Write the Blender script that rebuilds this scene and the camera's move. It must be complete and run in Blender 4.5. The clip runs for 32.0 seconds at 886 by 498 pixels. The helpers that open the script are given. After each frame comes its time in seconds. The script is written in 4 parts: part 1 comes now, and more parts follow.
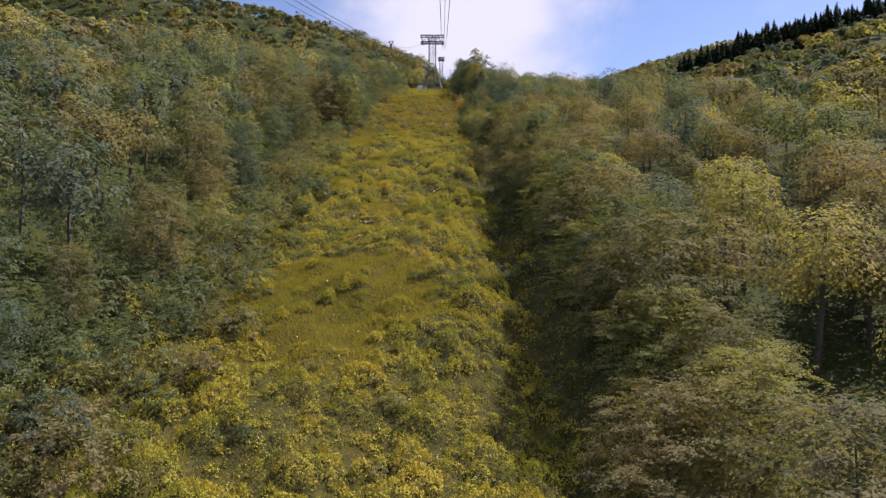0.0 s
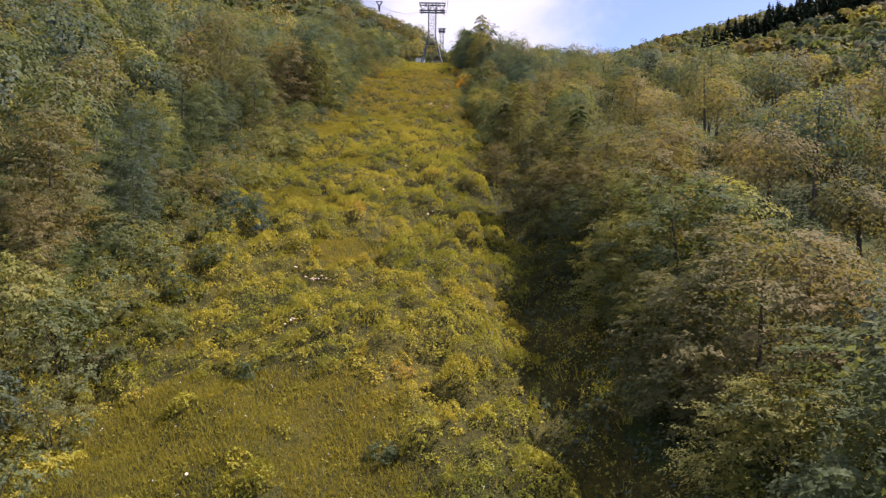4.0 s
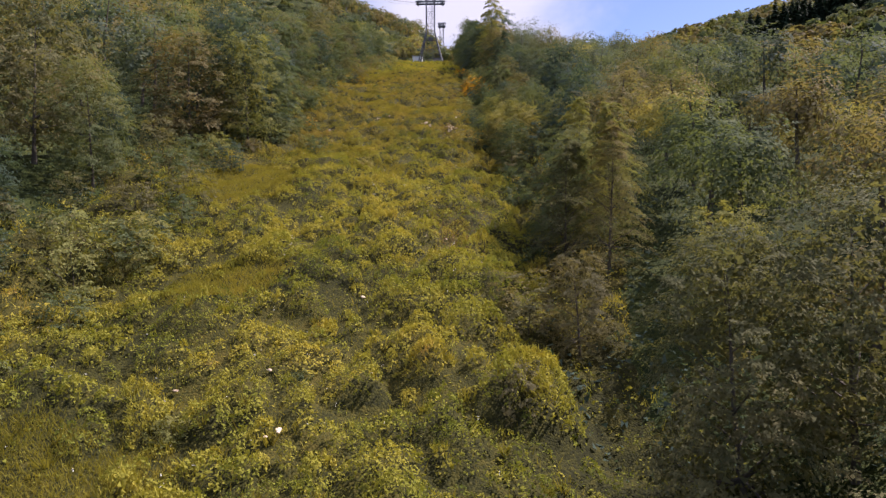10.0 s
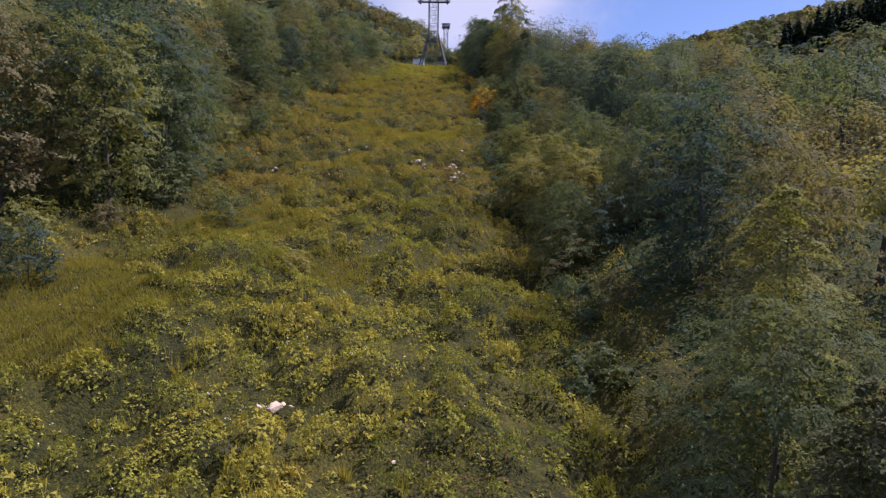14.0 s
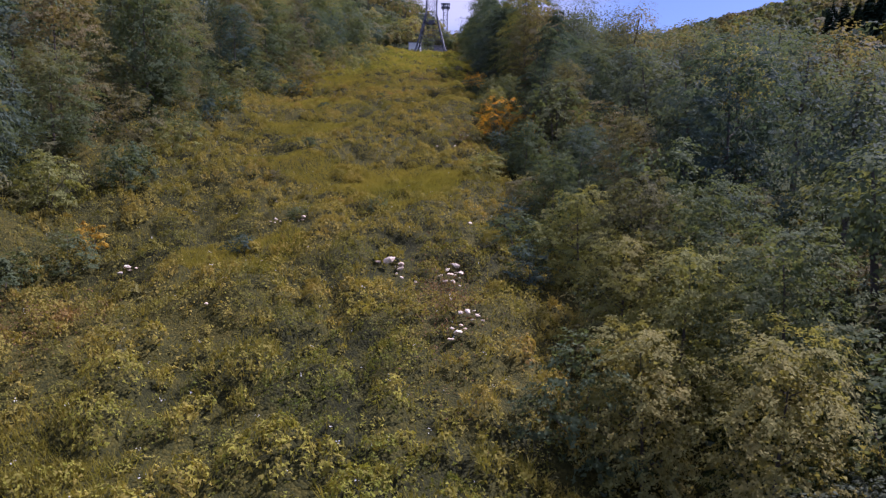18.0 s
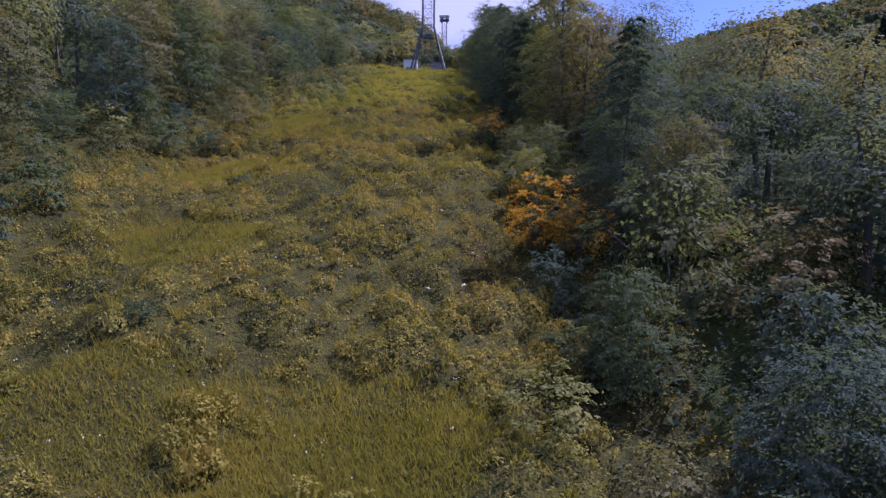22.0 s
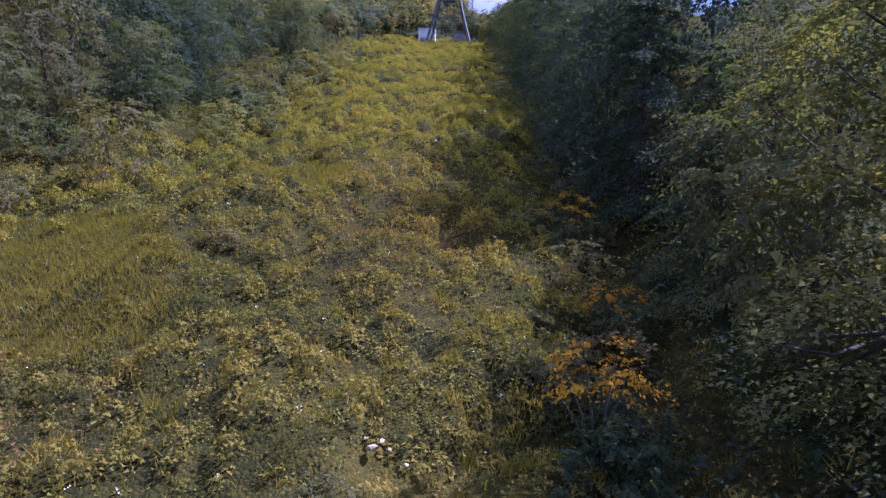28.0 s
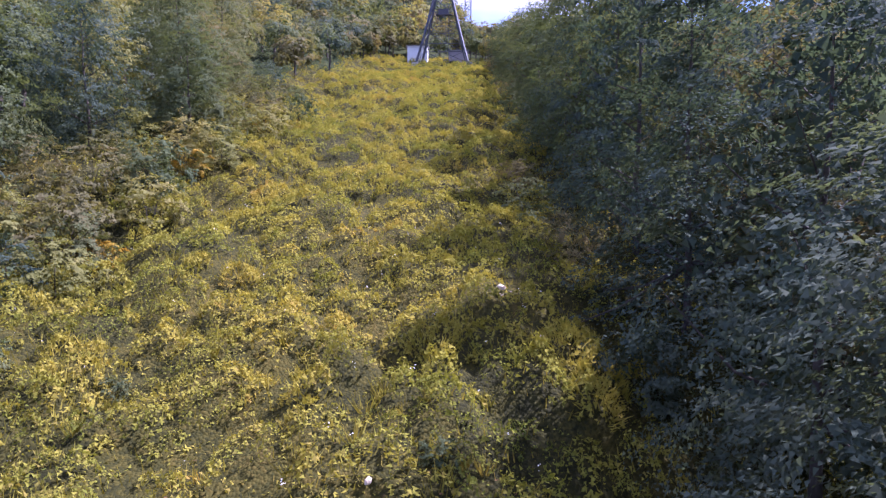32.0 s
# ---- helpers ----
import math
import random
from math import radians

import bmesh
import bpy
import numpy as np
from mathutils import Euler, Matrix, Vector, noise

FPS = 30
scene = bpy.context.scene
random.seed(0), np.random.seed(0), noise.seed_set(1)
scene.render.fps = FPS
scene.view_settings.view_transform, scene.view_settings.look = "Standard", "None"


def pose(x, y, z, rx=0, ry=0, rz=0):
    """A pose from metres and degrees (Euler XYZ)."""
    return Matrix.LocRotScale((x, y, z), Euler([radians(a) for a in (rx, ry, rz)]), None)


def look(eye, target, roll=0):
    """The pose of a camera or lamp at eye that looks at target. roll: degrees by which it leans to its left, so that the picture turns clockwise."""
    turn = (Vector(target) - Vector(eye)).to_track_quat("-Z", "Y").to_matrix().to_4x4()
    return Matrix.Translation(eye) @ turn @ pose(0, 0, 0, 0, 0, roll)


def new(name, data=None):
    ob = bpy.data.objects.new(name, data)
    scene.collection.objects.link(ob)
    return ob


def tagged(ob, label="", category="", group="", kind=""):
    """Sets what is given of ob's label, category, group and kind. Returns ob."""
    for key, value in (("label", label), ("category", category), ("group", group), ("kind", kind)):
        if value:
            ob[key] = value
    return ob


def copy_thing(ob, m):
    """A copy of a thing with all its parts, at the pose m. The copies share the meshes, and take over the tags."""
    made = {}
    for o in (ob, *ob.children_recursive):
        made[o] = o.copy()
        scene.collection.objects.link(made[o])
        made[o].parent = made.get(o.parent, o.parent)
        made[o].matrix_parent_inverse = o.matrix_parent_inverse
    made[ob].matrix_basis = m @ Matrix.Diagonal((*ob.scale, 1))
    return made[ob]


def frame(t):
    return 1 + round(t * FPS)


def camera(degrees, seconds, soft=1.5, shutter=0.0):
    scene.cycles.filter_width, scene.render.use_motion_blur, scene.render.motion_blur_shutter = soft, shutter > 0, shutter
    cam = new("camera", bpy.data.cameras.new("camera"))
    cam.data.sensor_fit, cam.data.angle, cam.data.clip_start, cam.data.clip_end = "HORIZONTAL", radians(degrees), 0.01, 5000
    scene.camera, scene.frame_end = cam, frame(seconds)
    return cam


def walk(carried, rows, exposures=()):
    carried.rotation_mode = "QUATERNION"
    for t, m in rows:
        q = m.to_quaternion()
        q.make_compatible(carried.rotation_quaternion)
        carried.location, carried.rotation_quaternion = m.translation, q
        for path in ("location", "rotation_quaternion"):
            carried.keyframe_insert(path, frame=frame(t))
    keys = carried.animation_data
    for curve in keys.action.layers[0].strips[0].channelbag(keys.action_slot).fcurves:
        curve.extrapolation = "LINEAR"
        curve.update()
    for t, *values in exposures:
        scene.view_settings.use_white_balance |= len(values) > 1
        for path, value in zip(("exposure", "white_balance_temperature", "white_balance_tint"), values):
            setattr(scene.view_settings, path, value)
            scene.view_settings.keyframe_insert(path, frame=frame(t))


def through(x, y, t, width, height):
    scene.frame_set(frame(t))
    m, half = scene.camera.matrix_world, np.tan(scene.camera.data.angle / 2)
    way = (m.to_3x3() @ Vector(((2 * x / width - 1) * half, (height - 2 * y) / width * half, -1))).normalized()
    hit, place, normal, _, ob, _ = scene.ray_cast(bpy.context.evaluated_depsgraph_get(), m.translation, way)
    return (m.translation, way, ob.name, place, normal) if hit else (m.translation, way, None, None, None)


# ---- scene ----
cam = camera(66.0, 32.0, 1.4)
METRES, EYE, TILT, LEAN, TURN = 190.0, 14.5, 0.0, 0.0, 0.0
ROWS = [
    (0.0, 0.0, 0.0, 0.0, 0.0, 0.0, -0.0),
    (0.5, -0.0003, 0.0149, 0.0033, 0.28, 0.06, 0.34),
    (1.0, -0.0002, 0.0301, 0.0066, -0.72, 0.37, 0.34),
    (1.5, -0.0006, 0.0445, 0.0095, -4.63, -3.58, 0.47),
    (2.0, -0.0001, 0.059, 0.0137, -2.76, -4.31, 0.26),
    (2.5, -0.0001, 0.0739, 0.0169, -1.45, -3.43, -0.26),
    (3.0, -0.0, 0.0888, 0.0203, -0.94, -2.43, -0.27),
    (3.5, 0.0002, 0.1041, 0.024, -0.07, -2.34, -0.95),
    (5.5, -0.0002, 0.1656, 0.0378, -0.1, -0.95, 0.57),
    (6.0, -0.0002, 0.1809, 0.0412, 0.51, -1.64, 0.74),
    (6.5, -0.0002, 0.195, 0.0445, 0.51, -1.64, 0.44),
    (7.0, 0.0001, 0.2103, 0.0482, 0.45, -1.33, 0.08),
    (7.5, 0.0002, 0.2252, 0.0517, 0.33, -1.07, -0.31),
    (8.0, 0.0004, 0.2402, 0.0553, 0.21, -0.93, -0.73),
    (8.5, 0.0003, 0.2549, 0.0588, -0.09, -1.39, -0.87),
    (9.0, 0.0004, 0.2698, 0.0626, -0.2, -1.42, -0.52),
    (9.5, 0.0002, 0.2846, 0.0662, -0.05, -1.71, -0.02),
    (10.0, 0.0003, 0.2996, 0.0701, 0.19, -2.22, 0.41),
    (10.5, 0.0001, 0.3146, 0.0739, 0.41, -2.5, 0.44),
    (11.0, 0.0002, 0.3287, 0.0775, 0.33, -2.22, 0.42),
    (11.5, 0.0003, 0.344, 0.0815, 0.5, -2.27, 0.1),
    (12.0, 0.0006, 0.3592, 0.0853, 0.41, -2.11, -0.32),
    (12.5, 0.0007, 0.3744, 0.0891, 0.36, -1.91, -0.68),
    (13.0, 0.0008, 0.3894, 0.0929, 0.36, -1.67, -0.85),
    (13.5, 0.0009, 0.4044, 0.0967, 0.35, -1.78, -0.9),
    (14.0, 0.0008, 0.4193, 0.1006, 0.24, -2.04, -0.75),
    (14.5, 0.0007, 0.434, 0.1046, 0.35, -2.31, -0.45),
    (16.5, 0.0005, 0.4881, 0.1211, 0.62, -2.89, -0.07),
    (17.0, 0.0007, 0.5039, 0.1254, 0.59, -3.0, -0.27),
    (17.5, 0.0008, 0.5195, 0.1296, 0.34, -3.06, -0.51),
    (18.0, 0.0008, 0.5353, 0.1338, 0.11, -3.53, -1.14),
    (18.5, 0.0009, 0.5511, 0.1382, -0.37, -2.86, -1.17),
    (19.0, 0.0008, 0.5668, 0.1425, -0.59, -2.67, -1.01),
    (19.5, 0.0006, 0.5813, 0.1464, 0.08, -2.9, -0.64),
    (20.0, 0.0007, 0.5968, 0.1507, 0.22, -3.01, -0.2),
    (20.5, 0.0005, 0.6123, 0.1548, 0.38, -3.08, 0.08),
    (21.0, 0.0006, 0.628, 0.159, 0.43, -2.92, 0.19),
    (21.5, 0.0007, 0.6435, 0.1633, 0.55, -2.86, 0.0),
    (22.0, 0.001, 0.6592, 0.1676, 0.28, -2.52, -0.3),
    (22.5, 0.0011, 0.6748, 0.1719, -0.28, -2.11, -0.78),
    (23.0, 0.0013, 0.6902, 0.1763, 0.33, -2.46, -1.73),
    (23.5, 0.0013, 0.7057, 0.1807, 0.13, -3.67, -2.13),
    (24.0, 0.0013, 0.7202, 0.1849, 0.33, -4.14, -1.81),
    (24.5, 0.0011, 0.7357, 0.1893, 0.86, -4.31, -1.75),
    (25.0, 0.001, 0.7512, 0.1937, 0.89, -4.14, -1.53),
    (25.5, 0.0008, 0.7667, 0.1981, 1.28, -3.8, -1.33),
    (28.0, 0.0019, 0.8403, 0.2204, 2.19, -5.69, -1.38),
    (28.5, 0.002, 0.8561, 0.2251, 1.8, -4.9, -1.44),
    (29.0, 0.002, 0.8717, 0.2296, 1.68, -4.72, -1.68),
    (29.5, 0.002, 0.8876, 0.2343, 1.86, -4.16, -1.12),
    (30.0, 0.002, 0.9033, 0.2389, 2.56, -4.83, -0.6),
    (30.5, 0.0019, 0.9188, 0.2435, 1.9, -5.22, -0.42),
    (31.0, 0.0018, 0.9345, 0.2481, 2.34, -5.19, -0.26),
    (31.5, 0.0018, 0.9502, 0.2529, 2.24, -5.15, -0.13),
    (32.0, 0.0017, 0.9658, 0.2576, 2.32, -5.13, -0.3),
]
EXPOSURES = [(0.0, 0.95, 6350, 26), (3.0, 1.22, 6550, 28), (6.0, 1.08, 6480, 28), (9.0, 1.05, 6400, 29), (13.0, 0.58, 5700, 29), (17.0, 0.8, 5550, 42), (19.0, 0.56, 5200, 41), (24.0, 0.72, 5050, 47), (28.0, 0.98, 4950, 47), (30.0, 1.5, 5100, 50), (32.0, 1.58, 5200, 50)]
walk(cam, [(t, pose(0, 0, EYE, TILT, LEAN, TURN) @ pose(METRES * x, METRES * y, METRES * z, 90 + pitch, roll, yaw)) for t, x, y, z, yaw, pitch, roll in ROWS], EXPOSURES)

# ---- sky and sun ----
SUN_AZ, SUN_EL = radians(68), radians(53)          # to the right of the line, in front
world = bpy.data.worlds.new("sky")
scene.world = world
world.use_nodes = True
wt = world.node_tree
wt.nodes.clear()


def wnode(kind, **sets):
    n = wt.nodes.new(kind)
    for k, v in sets.items():
        n.inputs[k].default_value = v
    return n


w_out, w_bg = wnode("ShaderNodeOutputWorld"), wnode("ShaderNodeBackground", Strength=0.094)
w_sky = wnode("ShaderNodeTexSky")
w_sky.sky_type, w_sky.sun_disc = "NISHITA", False
w_sky.sun_elevation, w_sky.sun_rotation = SUN_EL, SUN_AZ
w_sky.altitude, w_sky.air_density, w_sky.dust_density, w_sky.ozone_density = 900, 0.8, 0.9, 2.0
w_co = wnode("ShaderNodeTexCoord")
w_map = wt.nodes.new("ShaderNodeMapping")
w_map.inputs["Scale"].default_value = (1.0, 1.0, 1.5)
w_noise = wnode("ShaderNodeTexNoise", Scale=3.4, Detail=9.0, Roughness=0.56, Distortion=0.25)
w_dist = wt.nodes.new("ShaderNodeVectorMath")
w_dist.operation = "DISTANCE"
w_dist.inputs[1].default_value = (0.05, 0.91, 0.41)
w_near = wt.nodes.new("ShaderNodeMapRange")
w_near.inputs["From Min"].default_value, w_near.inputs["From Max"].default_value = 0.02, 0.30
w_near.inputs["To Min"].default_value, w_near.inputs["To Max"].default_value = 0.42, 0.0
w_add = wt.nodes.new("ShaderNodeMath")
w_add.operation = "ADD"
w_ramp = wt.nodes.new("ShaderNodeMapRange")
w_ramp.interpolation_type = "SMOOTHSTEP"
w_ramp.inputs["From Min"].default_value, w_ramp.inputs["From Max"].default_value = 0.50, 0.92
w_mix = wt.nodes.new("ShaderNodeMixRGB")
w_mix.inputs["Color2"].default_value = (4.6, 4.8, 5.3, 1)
wt.links.new(w_co.outputs["Generated"], w_map.inputs["Vector"])
wt.links.new(w_map.outputs["Vector"], w_noise.inputs["Vector"])
wt.links.new(w_co.outputs["Generated"], w_dist.inputs[0])
wt.links.new(w_dist.outputs["Value"], w_near.inputs["Value"])
wt.links.new(w_noise.outputs["Fac"], w_add.inputs[0])
wt.links.new(w_near.outputs["Result"], w_add.inputs[1])
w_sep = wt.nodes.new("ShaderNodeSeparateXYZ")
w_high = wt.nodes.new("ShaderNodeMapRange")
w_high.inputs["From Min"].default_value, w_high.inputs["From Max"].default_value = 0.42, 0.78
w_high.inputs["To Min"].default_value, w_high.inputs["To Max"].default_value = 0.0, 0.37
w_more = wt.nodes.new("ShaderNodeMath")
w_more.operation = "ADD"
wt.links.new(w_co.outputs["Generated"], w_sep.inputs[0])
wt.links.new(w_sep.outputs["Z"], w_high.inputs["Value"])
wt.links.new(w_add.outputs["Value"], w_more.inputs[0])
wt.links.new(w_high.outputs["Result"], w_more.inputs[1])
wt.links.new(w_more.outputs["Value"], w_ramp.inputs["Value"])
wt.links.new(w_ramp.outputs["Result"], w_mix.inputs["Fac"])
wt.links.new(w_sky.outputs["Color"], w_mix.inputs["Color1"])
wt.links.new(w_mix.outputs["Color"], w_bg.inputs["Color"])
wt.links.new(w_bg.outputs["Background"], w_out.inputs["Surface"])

sun = new("sun", bpy.data.lights.new("sun", "SUN"))
sun.data.energy, sun.data.angle, sun.data.color = 4.5, radians(0.53), (1.0, 0.94, 0.84)
toward = Vector((math.sin(SUN_AZ) * math.cos(SUN_EL), math.cos(SUN_AZ) * math.cos(SUN_EL), math.sin(SUN_EL)))
sun.matrix_world = look(toward * 300, (0, 0, 0))

# ---- materials ----


def material(name):
    m = bpy.data.materials.new(name)
    m.use_nodes = True
    m.node_tree.nodes.clear()
    return m, m.node_tree


def ramp_node(nt, stops):
    r = nt.nodes.new("ShaderNodeValToRGB")
    e = r.color_ramp.elements
    for k, (p, c) in enumerate(stops):
        s = e[k] if k < 2 else e.new(p)
        s.position, s.color = p, (*c, 1)
    return r


def noise_node(nt, vec, scale, detail=4.0, rough=0.55):
    n = nt.nodes.new("ShaderNodeTexNoise")
    n.inputs["Scale"].default_value, n.inputs["Detail"].default_value, n.inputs["Roughness"].default_value = scale, detail, rough
    nt.links.new(vec, n.inputs["Vector"])
    return n.outputs["Fac"]


def math_node(nt, op, a, b):
    n = nt.nodes.new("ShaderNodeMath")
    n.operation = op
    for k, v in enumerate((a, b)):
        if isinstance(v, (int, float)):
            n.inputs[k].default_value = v
        else:
            nt.links.new(v, n.inputs[k])
    return n.outputs["Value"]


def leaf_material(name, stops, through=0.40, patch=0.12, rough=0.7, tint=(1.3, 1.25, 0.6), grain=0.14, plants=False, gloss=0.06):
    """Thin leaves: colour by leaf, by plant and by patches of ground; part of the light shines through."""
    m, nt = material(name)
    out = nt.nodes.new("ShaderNodeOutputMaterial")
    geo, info = nt.nodes.new("ShaderNodeNewGeometry"), nt.nodes.new("ShaderNodeObjectInfo")
    own = info.outputs["Random"]
    if plants:
        at = nt.nodes.new("ShaderNodeAttribute")
        at.attribute_name = "plant"
        own = at.outputs["Fac"]
    a = math_node(nt, "MULTIPLY", geo.outputs["Random Per Island"], grain)
    b = math_node(nt, "MULTIPLY", own, 0.42 if plants else 0.30)
    c = math_node(nt, "MULTIPLY", noise_node(nt, geo.outputs["Position"], patch, 4.0, 0.55), 1.2)
    e = math_node(nt, "MULTIPLY", noise_node(nt, geo.outputs["Position"], patch * 6.5, 2.0, 0.5), 0.6)
    v = math_node(nt, "SUBTRACT", math_node(nt, "ADD", math_node(nt, "ADD", math_node(nt, "ADD", a, b), c), e), 0.40 + (0.21 if plants else 0.15) + grain / 2)
    r = ramp_node(nt, stops)
    nt.links.new(v, r.inputs["Fac"])
    p = nt.nodes.new("ShaderNodeBsdfPrincipled")
    p.inputs["Roughness"].default_value = rough
    p.inputs["Specular IOR Level"].default_value = gloss
    nt.links.new(r.outputs["Color"], p.inputs["Base Color"])
    tr = nt.nodes.new("ShaderNodeBsdfTranslucent")
    mul = nt.nodes.new("ShaderNodeMixRGB")
    mul.blend_type = "MULTIPLY"
    mul.inputs["Fac"].default_value, mul.inputs["Color2"].default_value = 1.0, (*tint, 1)
    nt.links.new(r.outputs["Color"], mul.inputs["Color1"])
    nt.links.new(mul.outputs["Color"], tr.inputs["Color"])
    mix = nt.nodes.new("ShaderNodeMixShader")
    mix.inputs["Fac"].default_value = through
    nt.links.new(p.outputs["BSDF"], mix.inputs[1])
    nt.links.new(tr.outputs["BSDF"], mix.inputs[2])
    nt.links.new(mix.outputs["Shader"], out.inputs["Surface"])
    return m


def rough_material(name, stops, scale, rough=0.9, metal=0.0, bump=0.3, fine=6.0, rand=0.0, gloss=0.4):
    """A solid surface with large and fine variation and relief."""
    m, nt = material(name)
    out, geo = nt.nodes.new("ShaderNodeOutputMaterial"), nt.nodes.new("ShaderNodeNewGeometry")
    n1 = noise_node(nt, geo.outputs["Position"], scale, 6.0, 0.6)
    n2 = noise_node(nt, geo.outputs["Position"], scale * fine, 5.0, 0.65)
    v = math_node(nt, "ADD", math_node(nt, "MULTIPLY", n1, 0.6), math_node(nt, "MULTIPLY", n2, 0.4))
    if rand:
        info = nt.nodes.new("ShaderNodeObjectInfo")
        v = math_node(nt, "ADD", v, math_node(nt, "MULTIPLY", math_node(nt, "SUBTRACT", info.outputs["Random"], 0.5), rand))
    r = ramp_node(nt, stops)
    nt.links.new(v, r.inputs["Fac"])
    p = nt.nodes.new("ShaderNodeBsdfPrincipled")
    p.inputs["Roughness"].default_value, p.inputs["Metallic"].default_value, p.inputs["Specular IOR Level"].default_value = rough, metal, gloss
    nt.links.new(r.outputs["Color"], p.inputs["Base Color"])
    bp = nt.nodes.new("ShaderNodeBump")
    bp.inputs["Strength"].default_value, bp.inputs["Distance"].default_value = bump, 0.1
    nt.links.new(v, bp.inputs["Height"])
    nt.links.new(bp.outputs["Normal"], p.inputs["Normal"])
    nt.links.new(p.outputs["BSDF"], out.inputs["Surface"])
    return m


def small_leaf_material(name, stops):
    """A close cover of leaves a few centimetres wide, each with its own colour and tilt."""
    m, nt = material(name)
    out, geo = nt.nodes.new("ShaderNodeOutputMaterial"), nt.nodes.new("ShaderNodeNewGeometry")
    cells = nt.nodes.new("ShaderNodeTexVoronoi")
    cells.inputs["Scale"].default_value, cells.inputs["Randomness"].default_value = 14.0, 1.0
    nt.links.new(geo.outputs["Position"], cells.inputs["Vector"])
    sep = nt.nodes.new("ShaderNodeSeparateColor")
    nt.links.new(cells.outputs["Color"], sep.inputs["Color"])
    a = math_node(nt, "MULTIPLY", sep.outputs["Red"], 0.36)
    b = math_node(nt, "MULTIPLY", noise_node(nt, geo.outputs["Position"], 0.16, 5.0, 0.6), 0.9)
    c = math_node(nt, "MULTIPLY", noise_node(nt, geo.outputs["Position"], 1.1, 4.0, 0.6), 0.8)
    v = math_node(nt, "SUBTRACT", math_node(nt, "ADD", math_node(nt, "ADD", a, b), c), 0.62)
    r = ramp_node(nt, stops)
    nt.links.new(v, r.inputs["Fac"])
    p = nt.nodes.new("ShaderNodeBsdfPrincipled")
    p.inputs["Roughness"].default_value, p.inputs["Specular IOR Level"].default_value = 0.85, 0.1
    nt.links.new(r.outputs["Color"], p.inputs["Base Color"])
    h = math_node(nt, "ADD", math_node(nt, "MULTIPLY", cells.outputs["Distance"], -1.0), math_node(nt, "MULTIPLY", sep.outputs["Green"], 0.9))
    bp = nt.nodes.new("ShaderNodeBump")
    bp.inputs["Strength"].default_value, bp.inputs["Distance"].default_value = 0.7, 0.05
    nt.links.new(h, bp.inputs["Height"])
    nt.links.new(bp.outputs["Normal"], p.inputs["Normal"])
    nt.links.new(p.outputs["BSDF"], out.inputs["Surface"])
    return m


M_SOIL = small_leaf_material("mossy_leaf_litter", [(0.15, (0.012, 0.020, 0.006)), (0.4, (0.030, 0.042, 0.010)), (0.65, (0.058, 0.062, 0.015)), (0.9, (0.085, 0.062, 0.020))])
M_WEED = leaf_material("weed_leaves", [(0.02, (0.085, 0.115, 0.024)), (0.28, (0.200, 0.210, 0.034)), (0.58, (0.315, 0.285, 0.048)), (0.85, (0.385, 0.315, 0.055)), (1.0, (0.35, 0.220, 0.060))], 0.34, 0.16, 0.8, grain=0.16, plants=True, gloss=0.03)
# the weed colours made browner and darker, to stand for a cloud's shade
M_CLOUDED = leaf_material("cloud_shaded_weed_leaves", [(0.02, (0.078, 0.092, 0.024)), (0.28, (0.165, 0.155, 0.035)), (0.58, (0.255, 0.212, 0.048)), (0.85, (0.315, 0.240, 0.058)), (1.0, (0.30, 0.180, 0.068))], 0.34, 0.16, 0.8, grain=0.16, plants=True, gloss=0.03)
M_GRASS = leaf_material("grass_blades", [(0.05, (0.140, 0.140, 0.026)), (0.5, (0.215, 0.190, 0.034)), (0.95, (0.29, 0.230, 0.048))], 0.48, 0.15, 0.8, grain=0.10, gloss=0.03)
# lower leaves under the weeds, darkened so that gaps between leaves look shaded
M_MAT_SHADED = small_leaf_material("shaded_low_leaves", [(0.15, (0.018, 0.019, 0.006)), (0.35, (0.036, 0.036, 0.009)), (0.58, (0.066, 0.058, 0.012)), (0.80, (0.092, 0.072, 0.016)), (1.0, (0.090, 0.054, 0.018))])
M_BRACKEN = leaf_material("withered_bracken", [(0.05, (0.10, 0.066, 0.030)), (0.5, (0.17, 0.100, 0.045)), (0.95, (0.23, 0.140, 0.062))], 0.22, 0.2, 0.7, (1.2, 0.95, 0.7))
M_PETAL = leaf_material("white_petals", [(0.0, (0.66, 0.64, 0.56)), (1.0, (0.82, 0.80, 0.74))], 0.2, 0.2, 0.6, (1, 1, 1))
M_GREEN = leaf_material("green_leaves", [(0.05, (0.055, 0.084, 0.047)), (0.5, (0.113, 0.138, 0.067)), (0.95, (0.198, 0.186, 0.078))])
M_OLIVE = leaf_material("olive_leaves", [(0.05, (0.079, 0.090, 0.048)), (0.5, (0.148, 0.143, 0.068)), (0.95, (0.237, 0.179, 0.086))])
M_DARK = leaf_material("dark_leaves", [(0.05, (0.038, 0.064, 0.059)), (0.5, (0.074, 0.105, 0.079)), (0.95, (0.128, 0.143, 0.090))])
M_LIME = leaf_material("yellow_green_leaves", [(0.05, (0.122, 0.148, 0.051)), (0.5, (0.218, 0.218, 0.074)), (0.95, (0.320, 0.262, 0.092))])
M_BROWN = leaf_material("browned_leaves", [(0.05, (0.092, 0.097, 0.057)), (0.5, (0.173, 0.151, 0.076)), (0.95, (0.254, 0.190, 0.096))])
M_ORANGE = leaf_material("orange_leaves", [(0.05, (0.40, 0.22, 0.020)), (0.5, (0.62, 0.36, 0.026)), (0.95, (0.72, 0.50, 0.05))], 0.45, 0.3, 0.5, (1.2, 1.0, 0.5))
